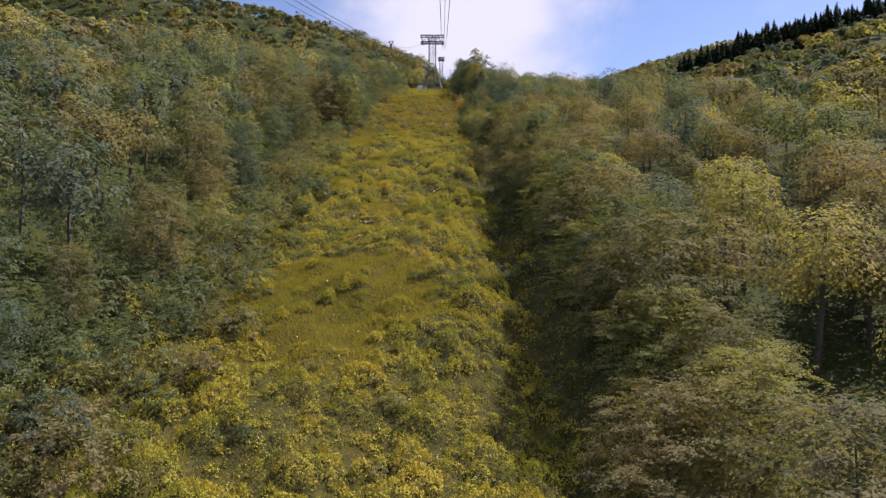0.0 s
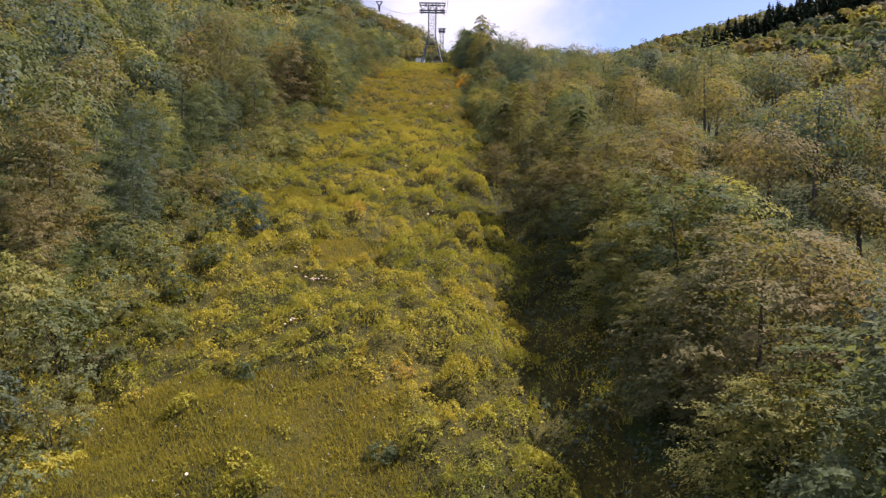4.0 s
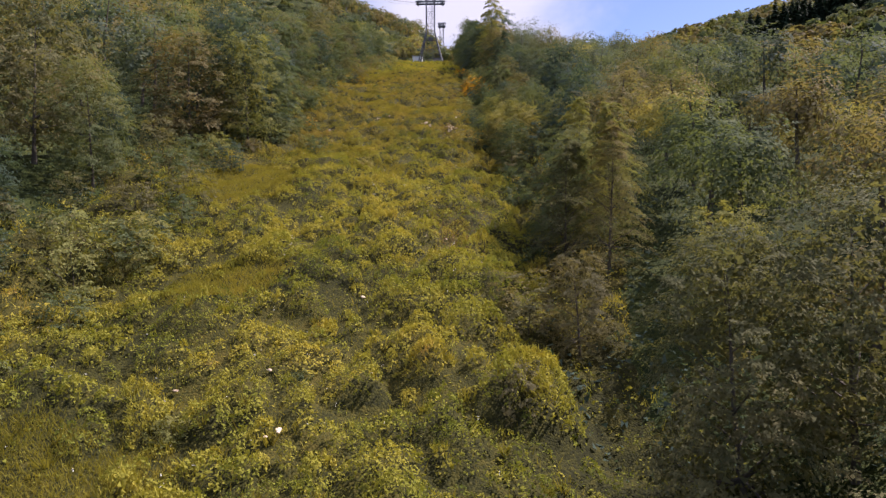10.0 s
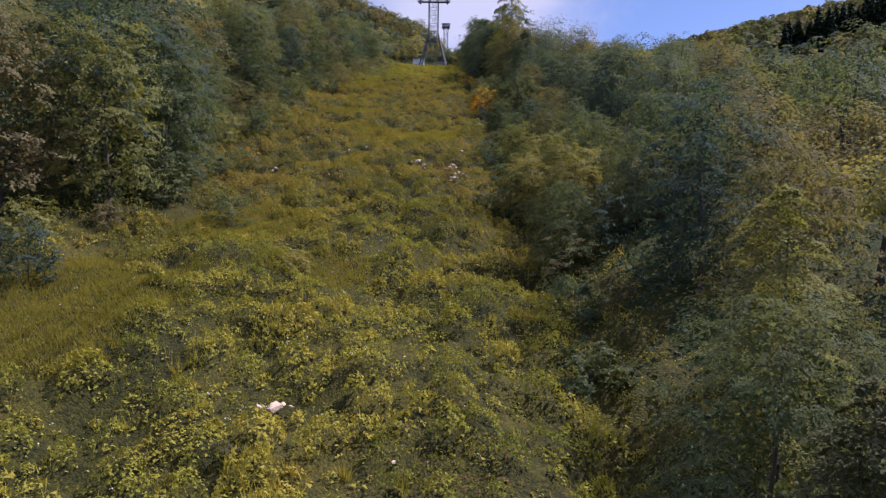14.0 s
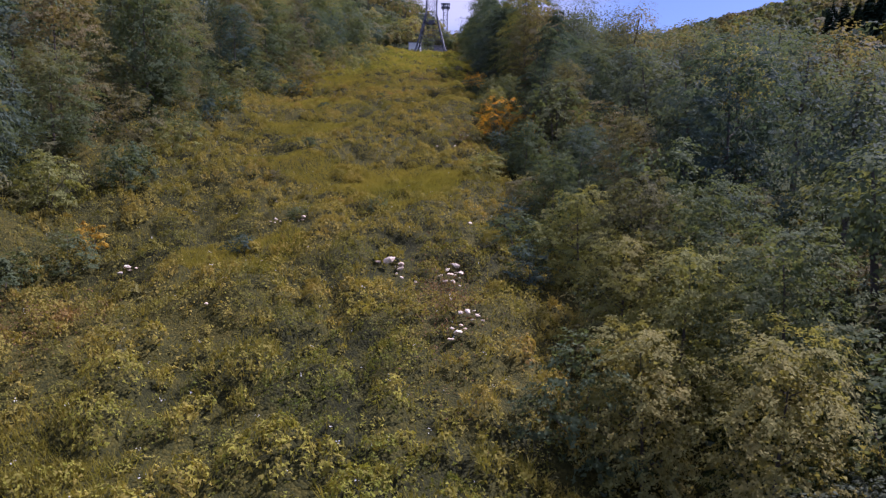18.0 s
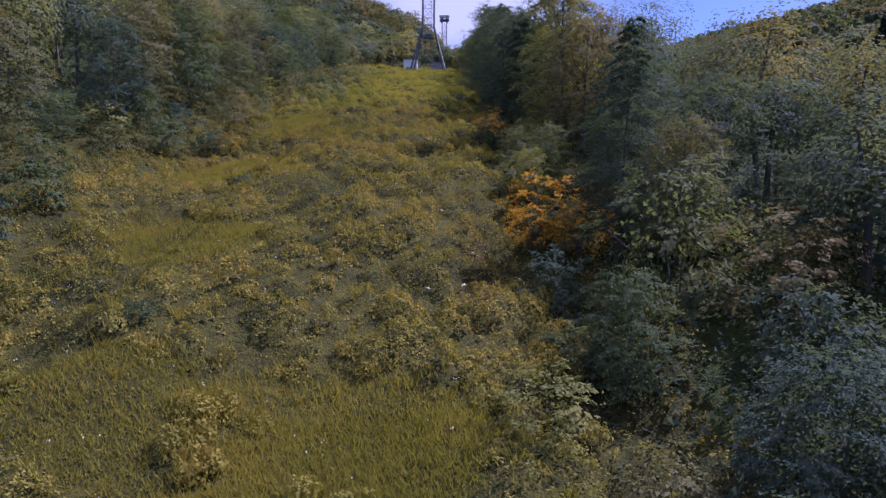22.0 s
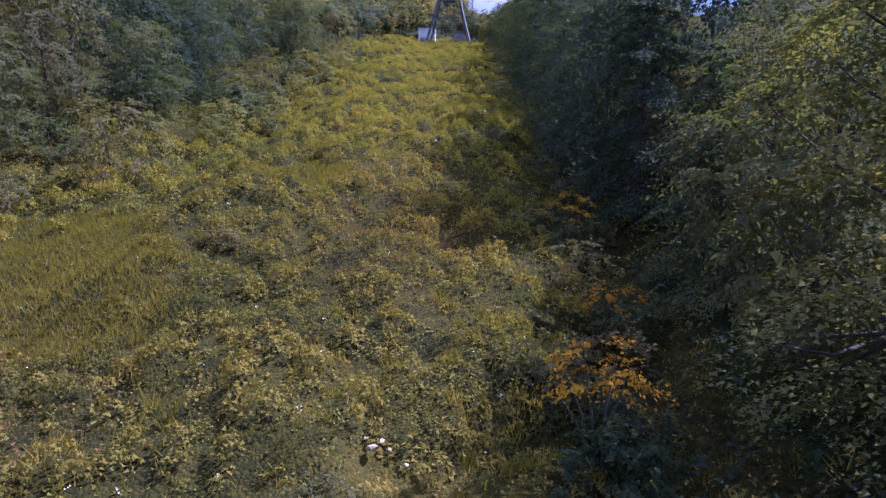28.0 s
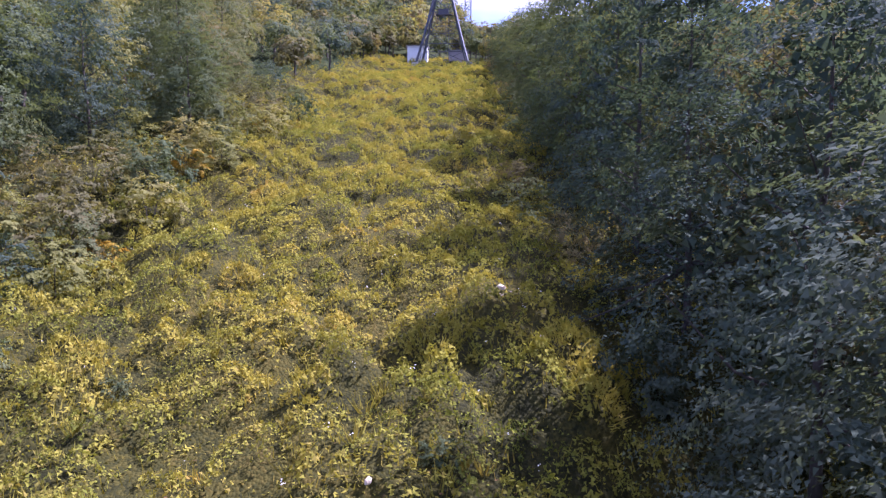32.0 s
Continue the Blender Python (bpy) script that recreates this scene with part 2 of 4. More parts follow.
M_GOLD = leaf_material("yellow_leaves", [(0.05, (0.18, 0.16, 0.026)), (0.5, (0.34, 0.24, 0.030)), (0.95, (0.46, 0.29, 0.04))], 0.40, 0.3, 0.5, (1.2, 1.0, 0.5))
M_NEEDLE = leaf_material("spruce_needles", [(0.05, (0.010, 0.020, 0.012)), (0.5, (0.020, 0.034, 0.018)), (0.95, (0.036, 0.052, 0.024))], 0.10)
M_BARK = rough_material("bark", [(0.3, (0.040, 0.032, 0.024)), (0.5, (0.075, 0.062, 0.048)), (0.75, (0.13, 0.115, 0.095))], 1.6, 0.95, 0, 0.6)
M_ROCK = rough_material("pale_limestone", [(0.28, (0.42, 0.30, 0.20)), (0.5, (0.68, 0.54, 0.39)), (0.75, (0.82, 0.70, 0.53))], 2.5, 0.92, 0, 0.7, 7.0, 0.3)
M_STEEL = rough_material("galvanised_steel", [(0.3, (0.06, 0.065, 0.08)), (0.7, (0.12, 0.125, 0.14))], 1.2, 0.62, 0.35, 0.1)
M_RUST = rough_material("dark_painted_steel", [(0.3, (0.05, 0.05, 0.06)), (0.7, (0.10, 0.09, 0.10))], 1.5, 0.6, 0.2, 0.1)
M_ROPE = rough_material("greased_wire_rope", [(0.3, (0.07, 0.07, 0.08)), (0.7, (0.13, 0.13, 0.14))], 6.0, 0.5, 0.6, 0.2)
M_WHITE = rough_material("white_painted_wall", [(0.25, (0.74, 0.73, 0.71)), (0.6, (0.88, 0.88, 0.87))], 1.0, 0.8, 0, 0.1)
M_GREY = rough_material("grey_rendered_wall", [(0.25, (0.30, 0.26, 0.27)), (0.7, (0.46, 0.42, 0.42))], 1.0, 0.85, 0, 0.15)
M_ROOF = rough_material("roof_sheet", [(0.25, (0.22, 0.21, 0.20)), (0.7, (0.34, 0.33, 0.32))], 1.5, 0.7, 0.1, 0.1)
M_CONCRETE = rough_material("concrete", [(0.25, (0.30, 0.29, 0.27)), (0.7, (0.45, 0.44, 0.41))], 1.2, 0.9, 0, 0.2)

# ---- mesh helpers ----


def mesh_np(name, verts, faces, mat, smooth=False, plant=None):
    """A mesh from arrays: n x 3 places, and m x 3 or m x 4 corners; plant: a number for each place that tells the plants apart."""
    me = bpy.data.meshes.new(name)
    verts, faces = np.asarray(verts, np.float32), np.asarray(faces, np.int32)
    k = faces.shape[1]
    me.vertices.add(len(verts))
    me.vertices.foreach_set("co", verts.ravel())
    me.loops.add(faces.size)
    me.loops.foreach_set("vertex_index", faces.ravel())
    me.polygons.add(len(faces))
    me.polygons.foreach_set("loop_start", np.arange(0, faces.size, k, dtype=np.int32))
    me.update(calc_edges=True)
    me.polygons.foreach_set("use_smooth", np.full(len(faces), bool(smooth)))
    if plant is not None:
        me.attributes.new("plant", "FLOAT", "POINT").data.foreach_set("value", np.asarray(plant, np.float32))
    me.materials.append(mat)
    return me


def join_np(parts):
    vs, fs, n = [], [], 0
    for v, f in parts:
        vs.append(v)
        fs.append(np.asarray(f) + n)
        n += len(v)
    return np.concatenate(vs), np.concatenate(fs)


def unit(v):
    return v / np.maximum(np.linalg.norm(v, axis=1, keepdims=True), 1e-9)


def leaf_quads(rng, at, up, size, aspect=0.55, jitter=0.6, along=None):
    """One folded, pointed leaf at each place, facing about along up."""
    n = len(at)
    nrm = unit(up + rng.normal(0, jitter, (n, 3)))
    t = rng.normal(0, 1, (n, 3)) if along is None else along + rng.normal(0, 0.35, (n, 3))
    t = unit(t - nrm * np.sum(t * nrm, axis=1, keepdims=True))
    b = np.cross(nrm, t)
    s = (size * rng.uniform(0.65, 1.35, n))[:, None]
    w = s * aspect * 0.5
    v = np.empty((n, 4, 3))
    v[:, 0] = at - t * s * 0.5
    v[:, 1] = at + b * w + nrm * s * 0.10 - t * s * 0.06
    v[:, 2] = at + t * s * 0.5 - nrm * s * 0.10
    v[:, 3] = at - b * w + nrm * s * 0.10 - t * s * 0.06
    return v.reshape(-1, 3), np.arange(4 * n).reshape(n, 4)


def leaf_tris(rng, at, up, size, aspect=0.75, jitter=0.4, along=None):
    """One pointed leaf of a single face at each place."""
    n = len(at)
    nrm = unit(up + rng.normal(0, jitter, (n, 3)))
    t = rng.normal(0, 1, (n, 3)) if along is None else along + rng.normal(0, 0.45, (n, 3))
    t = unit(t - nrm * np.sum(t * nrm, axis=1, keepdims=True))
    b = np.cross(nrm, t)
    s = (size * rng.uniform(0.65, 1.35, n))[:, None]
    v = np.empty((n, 3, 3))
    v[:, 0] = at + t * s * 0.6
    v[:, 1] = at - t * s * 0.4 + b * s * aspect * 0.5
    v[:, 2] = at - t * s * 0.4 - b * s * aspect * 0.5
    return v.reshape(-1, 3), np.arange(3 * n).reshape(n, 3)


def tube(points, radii, sides=6):
    """A tapered tube along a line of points, closed at its tip by a narrow ring."""
    p = np.asarray(points, float)
    d = unit(np.gradient(p, axis=0))
    ref = np.where(np.abs(d[:, 2:3]) > 0.9, np.array([[1.0, 0, 0]]), np.array([[0, 0, 1.0]]))
    u = unit(np.cross(d, ref))
    w = np.cross(d, u)
    a = np.arange(sides) * 2 * math.pi / sides
    ring = p[:, None] + (u[:, None] * np.cos(a)[None, :, None] + w[:, None] * np.sin(a)[None, :, None]) * np.asarray(radii, float)[:, None, None]
    f = []
    for k in range(len(p) - 1):
        for s in range(sides):
            q = (s + 1) % sides
            f.append((k * sides + s, k * sides + q, (k + 1) * sides + q, (k + 1) * sides + s))
    return ring.reshape(-1, 3), np.array(f)


def bar_np(a, b, w, h=None):
    """A square bar from a to b."""
    a, b, h = np.array(a, float), np.array(b, float), h or w
    d = (b - a) / np.linalg.norm(b - a)
    ref = np.array([0, 0, 1.0]) if abs(d[2]) < 0.9 else np.array([0, 1.0, 0])
    u = np.cross(d, ref)
    u /= np.linalg.norm(u)
    q = np.cross(u, d)
    c = [a + u * x * w / 2 + q * y * h / 2 for x, y in ((-1, -1), (1, -1), (1, 1), (-1, 1))]
    e = [p + (b - a) for p in c]
    return np.array(c + e), np.array([(0, 3, 2, 1), (4, 5, 6, 7), (0, 1, 5, 4), (1, 2, 6, 5), (2, 3, 7, 6), (3, 0, 4, 7)])


def box_np(x0, y0, z0, x1, y1, z1):
    v = np.array([(x, y, z) for z in (z0, z1) for x, y in ((x0, y0), (x1, y0), (x1, y1), (x0, y1))], float)
    return v, np.array([(0, 3, 2, 1), (4, 5, 6, 7), (0, 1, 5, 4), (1, 2, 6, 5), (2, 3, 7, 6), (3, 0, 4, 7)])


def part(name, data, mat, parent, label="", smooth=False):
    """One mesh object under a thing or a part, from (verts, faces)."""
    ob = new(name, mesh_np(name, data[0], data[1], mat, smooth))
    ob.parent = parent
    return tagged(ob, label)


# ---- the slope ----
PROFILE_Y = np.array([-900, -300, -60, 0, 38, 76, 97, 127, 160, 199, 220, 308, 330, 400, 520, 700, 1000, 4000.0])
PROFILE_Z = np.array([-110, -70, -16.5, -0.2, 10.9, 22.2, 28.9, 37.4, 48.1, 58.9, 64.8, 85.0, 89.9, 104, 126, 144, 144, 60.0])


def smooth_step(a, b, x):
    t = np.clip((x - a) / (b - a), 0, 1)
    return t * t * (3 - 2 * t)


def wave(x, y):
    """Gentle unevenness in metres, at several sizes."""
    return (0.35 * np.sin(0.21 * x + 1.3) * np.sin(0.16 * y + 0.4) + 0.22 * np.sin(0.47 * x - 0.31 * y) + 0.12 * np.sin(0.93 * x + 0.71 * y + 2.0)
            + 0.07 * np.sin(1.9 * x - 1.3 * y + 0.7))


def value_noise(x, y, scale, seed):
    """Smooth random values from 0 to 1 over the plane."""
    r = np.random.default_rng(seed).random((128, 128))
    u, v = x / scale, y / scale
    i, j = np.floor(u).astype(int), np.floor(v).astype(int)
    fu, fv = u - i, v - j
    fu, fv = fu * fu * (3 - 2 * fu), fv * fv * (3 - 2 * fv)
    g = lambda a, b: r[a % 128, b % 128]
    return (g(i, j) * (1 - fu) + g(i + 1, j) * fu) * (1 - fv) + (g(i, j + 1) * (1 - fu) + g(i + 1, j + 1) * fu) * fv


STONES = ((-7.1, 41.8, 0.25), (-7.4, 34.6, 0.2), (-4.9, 32.1, 0.16), (-4.4, 35.3, 0.16), (-1.4, 28.6, 0.2), (-6.6, 57.9, 0.45), (-7.0, 58.3, 0.3), (-5.9, 58.0, 0.35), (-6.2, 58.4, 0.25), (-7.7, 59.1, 0.3),
          (-6.4, 52.0, 0.35), (-11.4, 67.3, 0.25), (-4.4, 74.8, 0.4), (-8.3, 77.7, 0.3), (-5.5, 78.2, 0.3), (-3.2, 83.7, 0.25), (-0.9, 69.8, 0.3), (-0.6, 70.3, 0.25), (-1.2, 70.1, 0.2), (-7.2, 67.3, 0.25),
          (-4.2, 97.0, 0.7), (-1.2, 92.2, 0.22), (-0.9, 94.3, 0.2), (0.1, 89.9, 0.22), (-11.8, 127.4, 0.55), (-7.3, 132.0, 0.35), (-5.9, 131.1, 0.4), (-5.2, 134.6, 0.25), (-1.8, 126.6, 0.75), (-1.4, 126.3, 0.4),
          (-1.3, 125.6, 0.3), (0.6, 127.0, 0.5), (0.8, 126.4, 0.35), (0.4, 126.0, 0.45), (0.5, 125.2, 0.4), (0.4, 123.6, 0.3), (0.9, 121.8, 0.45), (1.2, 121.7, 0.35), (0.7, 121.9, 0.25), (0.6, 120.7, 0.5),
          (0.4, 120.5, 0.3), (1.3, 131.6, 0.3), (-0.8, 125.2, 0.2), (-7.3, 123.1, 0.2), (-0.4, 148.1, 0.3), (0.8, 148.5, 0.28), (1.2, 150.8, 0.3), (-7.1, 148.2, 0.2), (0.0, 154.8, 0.25), (-1.2, 171.1, 0.4),
          (-0.6, 171.0, 0.2), (1.3, 183.2, 0.25), (-8.3, 184.0, 0.2), (1.2, 202.4, 0.45), (-1.4, 194.8, 0.3), (2.9, 150.1, 0.35))


def domes(x, y, cell, seed, r0, r1, h0, h1, chance, stays=0.0, dx0=0.0):
    """Rounded heaps strewn over the plane: their height at each place, the way their surface faces, and each heap's own number."""
    t = np.random.default_rng(seed).random((64, 64, 6))
    x = x + dx0
    i, j = np.floor(x / cell).astype(int), np.floor(y / cell).astype(int)
    h, sx, sy, own = np.zeros_like(x), np.zeros_like(x), np.zeros_like(x), np.full_like(x, 0.5)
    for di in (-1, 0, 1):
        for dj in (-1, 0, 1):
            q = t[(i + di) % 64, (j + dj) % 64]
            px, py = (i + di + q[..., 0]) * cell, (j + dj + q[..., 1]) * cell
            dx, dy = x - px, y - py
            r, top = r0 + (r1 - r0) * q[..., 2], h0 + (h1 - h0) * q[..., 3]
            top = top * np.where(q[..., 4] < stays, 0.75, 1 - sward(px - dx0, py))
            bump = 1 + 0.28 * np.sin(np.arctan2(dy, dx) * 3 + q[..., 5] * 40) + 0.14 * np.sin(np.arctan2(dy, dx) * 7 + q[..., 4] * 60)
            d = (dx * dx + dy * dy) / (r * r * bump)
            g = np.where(q[..., 4] < chance, top * np.maximum(1 - d, 0) ** 0.42, 0)
            up = g > h
            h = np.where(up, g, h)
            w = top / (r * r) / np.sqrt(np.maximum(1 - d, 0.06))
            sx, sy, own = np.where(up, dx * w, sx), np.where(up, dy * w, sy), np.where(up, q[..., 5], own)
    return h, sx, sy, own


SWARDS = ((-6.8, 40, 6.5, 9), (-10.5, 72, 4.2, 3.6), (-12.5, 102, 3.5, 5), (-10, 113.5, 4.2, 3.4), (-2.2, 137, 2.6, 3.4), (-4.0, 140.0, 6.0, 2.8), (-10, 152, 3.4, 2.6), (-11.5, 164, 3.2, 4.4), (-11.5, 178, 4, 4.5),
          (-8, 128.5, 2.6, 2.2), (-5, 62, 2.4, 2.0), (-9.5, 86, 2.5, 2.4), (-7.5, 190, 2.4, 2.0), (-5, 107, 2.2, 1.8), (-9.6, 309.5, 3.6, 4.5))


def sward(x, y):
    """Where low grass lies open between the weeds: 0 to 1."""
    q = np.full(np.shape(x), 9.0)
    for cx, cy, rx, ry in SWARDS:
        q = np.minimum(q, np.hypot((x - cx) / rx, (y - cy) / ry))
    q = q + 0.5 * (value_noise(x, y, 1.9, 23) - 0.5)
    return 0.93 * smooth_step(1.2, 0.85, q)


def heap_table(x, y):
    """How high the weeds stand over the soil of the clearing, which way they face, and the number of each plant."""
    x, y = np.asarray(x, float), np.asarray(y, float)
    lush = smooth_step(0.25, 0.6, value_noise(x, y, 9.0, 7))
    a, ax, ay, an = domes(x, y, 1.9, 5, 0.45, 1.15, 0.65, 1.5, 0.60, 0.07)
    b, bx, by, bn = domes(x, y, 1.0, 6, 0.28, 0.55, 0.25, 0.70, 0.60, 0.08, 17)
    k = (0.5 + 0.5 * lush) * (1 - 0.55 * smooth_step(108, 128, y) * smooth_step(198, 184, y) - 0.2 * smooth_step(186, 196, y))
    a, ax, ay = a * k, ax * k, ay * k
    big = a > b
    h, hx, hy, own = np.where(big, a, b), np.where(big, ax, bx), np.where(big, ay, by), np.where(big, an, bn)
    clear = np.ones_like(x)
    for px, py, size in STONES:
        clear = np.minimum(clear, smooth_step(size * 0.5, size + 0.35, np.hypot(x - px, (y + 0.45 - py) * 0.75)))
    c, cx, cy, cn = domes(x, y, 0.60, 16, 0.20, 0.44, 0.05, 0.24, 0.75, 0.0, 5)
    own = np.where(h > 0.10, own, cn)
    return h * clear + c * clear, hx * clear + cx * clear * 0.7, hy * clear + cy * clear * 0.7, own


HEAPS = heap_table(*np.meshgrid(np.arange(-32, 16, 0.08), np.arange(5, 325, 0.08), indexing="ij"))


def heaps(x, y):
    i, j = np.clip(((np.asarray(x) + 32) / 0.08).astype(int), 0, 599), np.clip(((np.asarray(y) - 5) / 0.08).astype(int), 0, 3999)
    return [t[i, j] for t in HEAPS]


def ground(x, y):
    x, y = np.asarray(x, float), np.asarray(y, float)
    z = np.interp(y, PROFILE_Y, PROFILE_Z)
    left, right = np.maximum(-x - 13, 0), np.maximum(x - 5, 0)
    far = smooth_step(306, 380, y)
    z = z + (1 - far) * 36 * (1 - np.exp(-left * 0.22 / 36)) + far * (9 * smooth_step(3, -12, x) + 62 * (1 - np.exp(-np.maximum(-x - 3, 0) * 0.5 / 62)))
    low = smooth_step(210, 80, y)
    z = z + right * np.where(right > 60, 60 / np.maximum(right, 60), 1) * (0.10 * low - 0.035 * (1 - low))
    z = z + 60 * (1 - np.exp(-np.maximum(x - 84, 0) * 0.42 / 60)) * smooth_step(120, 220, y)
    z = z - 1.1 * np.exp(-((x - 4.8) / 2.2) ** 2) * smooth_step(300, 240, y)
    damp = smooth_step(2500, 300, np.abs(x) + np.abs(y))
    return z + wave(x, y) * (0.4 + 0.6 * damp) + 0.3 * (value_noise(x, y, 2.1, 4) - 0.5) * damp


def gz(x, y):
    return float(ground(x, y))


def axis_lines(*stretches):
    return np.unique(np.concatenate([np.arange(a, b, s) for a, b, s in stretches]))


gx = axis_lines((-3000, -600, 200), (-600, -150, 25), (-150, -30, 5), (-30, 30, 1.6), (30, 150, 5), (150, 600, 25), (600, 3001, 200))
gy = axis_lines((-900, -100, 60), (-100, 0, 10), (0, 340, 1.8), (340, 600, 10), (600, 1200, 40), (1200, 4001, 200))
GX, GY = np.meshgrid(gx, gy)
nx, ny = len(gx), len(gy)
idx = np.arange(nx * ny).reshape(ny, nx)
quads = np.stack([idx[:-1, :-1], idx[:-1, 1:], idx[1:, 1:], idx[1:, :-1]], -1).reshape(-1, 4)
BED = smooth_step(-18, -15, GX) * smooth_step(6.5, 4.5, GX) * smooth_step(14, 22, GY) * smooth_step(320, 312, GY)      # the soil lies deeper under the weeds
slope = new("ground", mesh_np("ground", np.stack([GX, GY, ground(GX, GY) - 0.3 * BED], -1).reshape(-1, 3), quads, M_SOIL, True))
tagged(slope, "steep mountain slope of dark soil, leaf litter and moss", "ground", kind="structure")

LEFT_EDGE_Y = np.array([-40, 20, 60, 88, 103, 112, 125, 137, 165, 180, 200, 225, 250, 275, 292, 313, 330.0])
LEFT_EDGE_X = np.array([-11, -11.5, -12.5, -15.5, -15.3, -12.2, -13.5, -16, -16.3, -14.6, -13.3, -14.2, -16.5, -14.6, -14.8, -15.5, -15.0])


def left_edge(y):
    return np.interp(y, LEFT_EDGE_Y, LEFT_EDGE_X) + 0.9 * np.sin(np.asarray(y) * 0.23) + 0.6 * np.sin(np.asarray(y) * 0.61 + 1)


def right_edge(y):
    return 2.6 + 0.7 * np.sin(np.asarray(y) * 0.19 + 2) + 0.4 * np.sin(np.asarray(y) * 0.53)


# ---- weeds and grass in the clearing ----


def weed_cover():
    rng = np.random.default_rng(11)
    n = 6000000
    y = rng.uniform(18, 318, n)
    thin = np.interp(y, [18, 200, 240, 318], [1, 1, 0.5, 0.32])
    y = y[rng.random(n) < thin]
    n = len(y)
    x = left_edge(y) - 5 + (right_edge(y) + 5 - left_edge(y) + 5) * rng.random(n)
    h, sx, sy, own = heaps(x, y)
    steep = np.sqrt(1 + np.minimum(sx * sx + sy * sy, 8))
    open_side = np.where((x < left_edge(y) - 1) | (x > right_edge(y) + 1.8), 0.22, 1.0)
    tuft = smooth_step(0.36, 0.62, value_noise(x, y, 0.20, 28))
    keep = rng.random(n) < (0.50 + 1.25 * tuft) * (0.07 + 0.50 * smooth_step(0.03, 0.15, h)) * np.minimum(steep, 2.8) / 2.2 * open_side
    x, y, h, sx, sy, own, tuft = x[keep], y[keep], h[keep], sx[keep], sy[keep], own[keep], tuft[keep]
    n = len(x)
    far = smooth_step(195, 310, y)
    up = np.stack([sx, sy, np.ones(n)], 1)
    up[:, :2] *= np.minimum(1, 1.9 / np.maximum(np.hypot(sx, sy), 0.01))[:, None]
    z = ground(x, y) + h * rng.uniform(0.82, 0.98, n) + 0.03 + (rng.random(n) ** 2 * 0.10 + tuft * 0.14) * np.minimum(1, h * 2.5)
    size = (0.058 + 0.044 * own) * (1 + 0.8 * far) * rng.uniform(0.75, 1.3, n)
    at = np.stack([x, y, z], 1)
    stalk = rng.random(n) < np.where(own > 0.8, 0.45, 0.10)
    leaves = leaf_tris(rng, at[~stalk], unit(up[~stalk]), size[~stalk], 0.72, 0.42)
    m = int(stalk.sum())
    lean = unit(np.stack([sx[stalk] * 0.35, sy[stalk] * 0.35, np.full(m, 1.0)], 1) + rng.normal(0, 0.32, (m, 3)))
    side = unit(np.cross(lean, rng.normal(0, 1, (m, 3))))
    long, wide = (size[stalk] * rng.uniform(2.0, 3.6, m))[:, None], (size[stalk] * 0.16)[:, None]
    v = np.stack([at[stalk] - side * wide - lean * long * 0.4, at[stalk] + side * wide - lean * long * 0.4, at[stalk] + lean * long * 0.6], 1)
    return (*join_np([leaves, (v.reshape(-1, 3), np.arange(3 * m).reshape(m, 3))]), np.repeat(np.concatenate([own[~stalk], own[stalk]]), 3))


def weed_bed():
    """The matted lower leaves and stems that the weeds stand in: a lumpy sheet over the soil, its colour darkened as
    shade between the weeds.
    """
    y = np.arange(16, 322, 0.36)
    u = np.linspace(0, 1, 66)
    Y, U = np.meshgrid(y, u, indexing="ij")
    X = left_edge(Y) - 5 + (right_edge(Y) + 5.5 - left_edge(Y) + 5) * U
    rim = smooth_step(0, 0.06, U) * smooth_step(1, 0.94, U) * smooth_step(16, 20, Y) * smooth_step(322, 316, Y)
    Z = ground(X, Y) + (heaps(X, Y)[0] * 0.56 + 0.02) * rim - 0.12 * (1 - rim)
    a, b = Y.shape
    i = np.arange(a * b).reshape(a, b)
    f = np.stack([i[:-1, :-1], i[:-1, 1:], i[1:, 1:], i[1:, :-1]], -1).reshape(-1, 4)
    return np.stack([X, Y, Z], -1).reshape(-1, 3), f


def bracken():
    """Patches of withered fern among the weeds."""
    rng = np.random.default_rng(15)
    at = []
    for cx, cy, rx, ry, n in ((-2.0, 184, 4.2, 8, 9000), (0.4, 91, 1.6, 4, 2500), (-9.5, 172, 4, 5, 4000), (0.2, 124, 1.3, 5, 2500), (-12.5, 122, 2.5, 4, 2500), (1.4, 150, 1.0, 5, 1800)):
        d = rng.normal(0, 0.5, (n, 2)) * (rx, ry) + (cx, cy)
        at.append(d)
    at = np.concatenate(at)
    x, y = at[:, 0], at[:, 1]
    h, sx, sy, _ = heaps(x, y)
    z = ground(x, y) + h * rng.uniform(0.85, 1.05, len(x)) + 0.05 + rng.random(len(x)) ** 2 * 0.22
    return leaf_tris(rng, np.stack([x, y, z], 1), unit(np.stack([sx * 0.6, sy * 0.6, np.ones(len(x))], 1)), rng.uniform(0.05, 0.095, len(x)), 0.55, 0.5)


def undergrowth():
    """Ferns and brambles on the floor of the woods beside the clearing."""
    rng = np.random.default_rng(14)
    n = 105000
    y = rng.uniform(14, 300, n)
    right = rng.random(n) < 0.6
    d = rng.random(n) ** 1.2 * 18
    x = np.where(right, right_edge(y) + 2 + d, left_edge(y) - 4 - d)
    h, sx, sy, _ = domes(x, y, 1.6, 9, 0.6, 1.1, 0.3, 0.9, 0.9)
    z = ground(x, y) + h * rng.uniform(0.75, 1.0, n) + rng.random(n) ** 2 * 0.2
    return leaf_tris(rng, np.stack([x, y, z], 1), unit(np.stack([sx, sy, np.ones(n)], 1)), rng.uniform(0.12, 0.26, n), 0.7, 0.4)


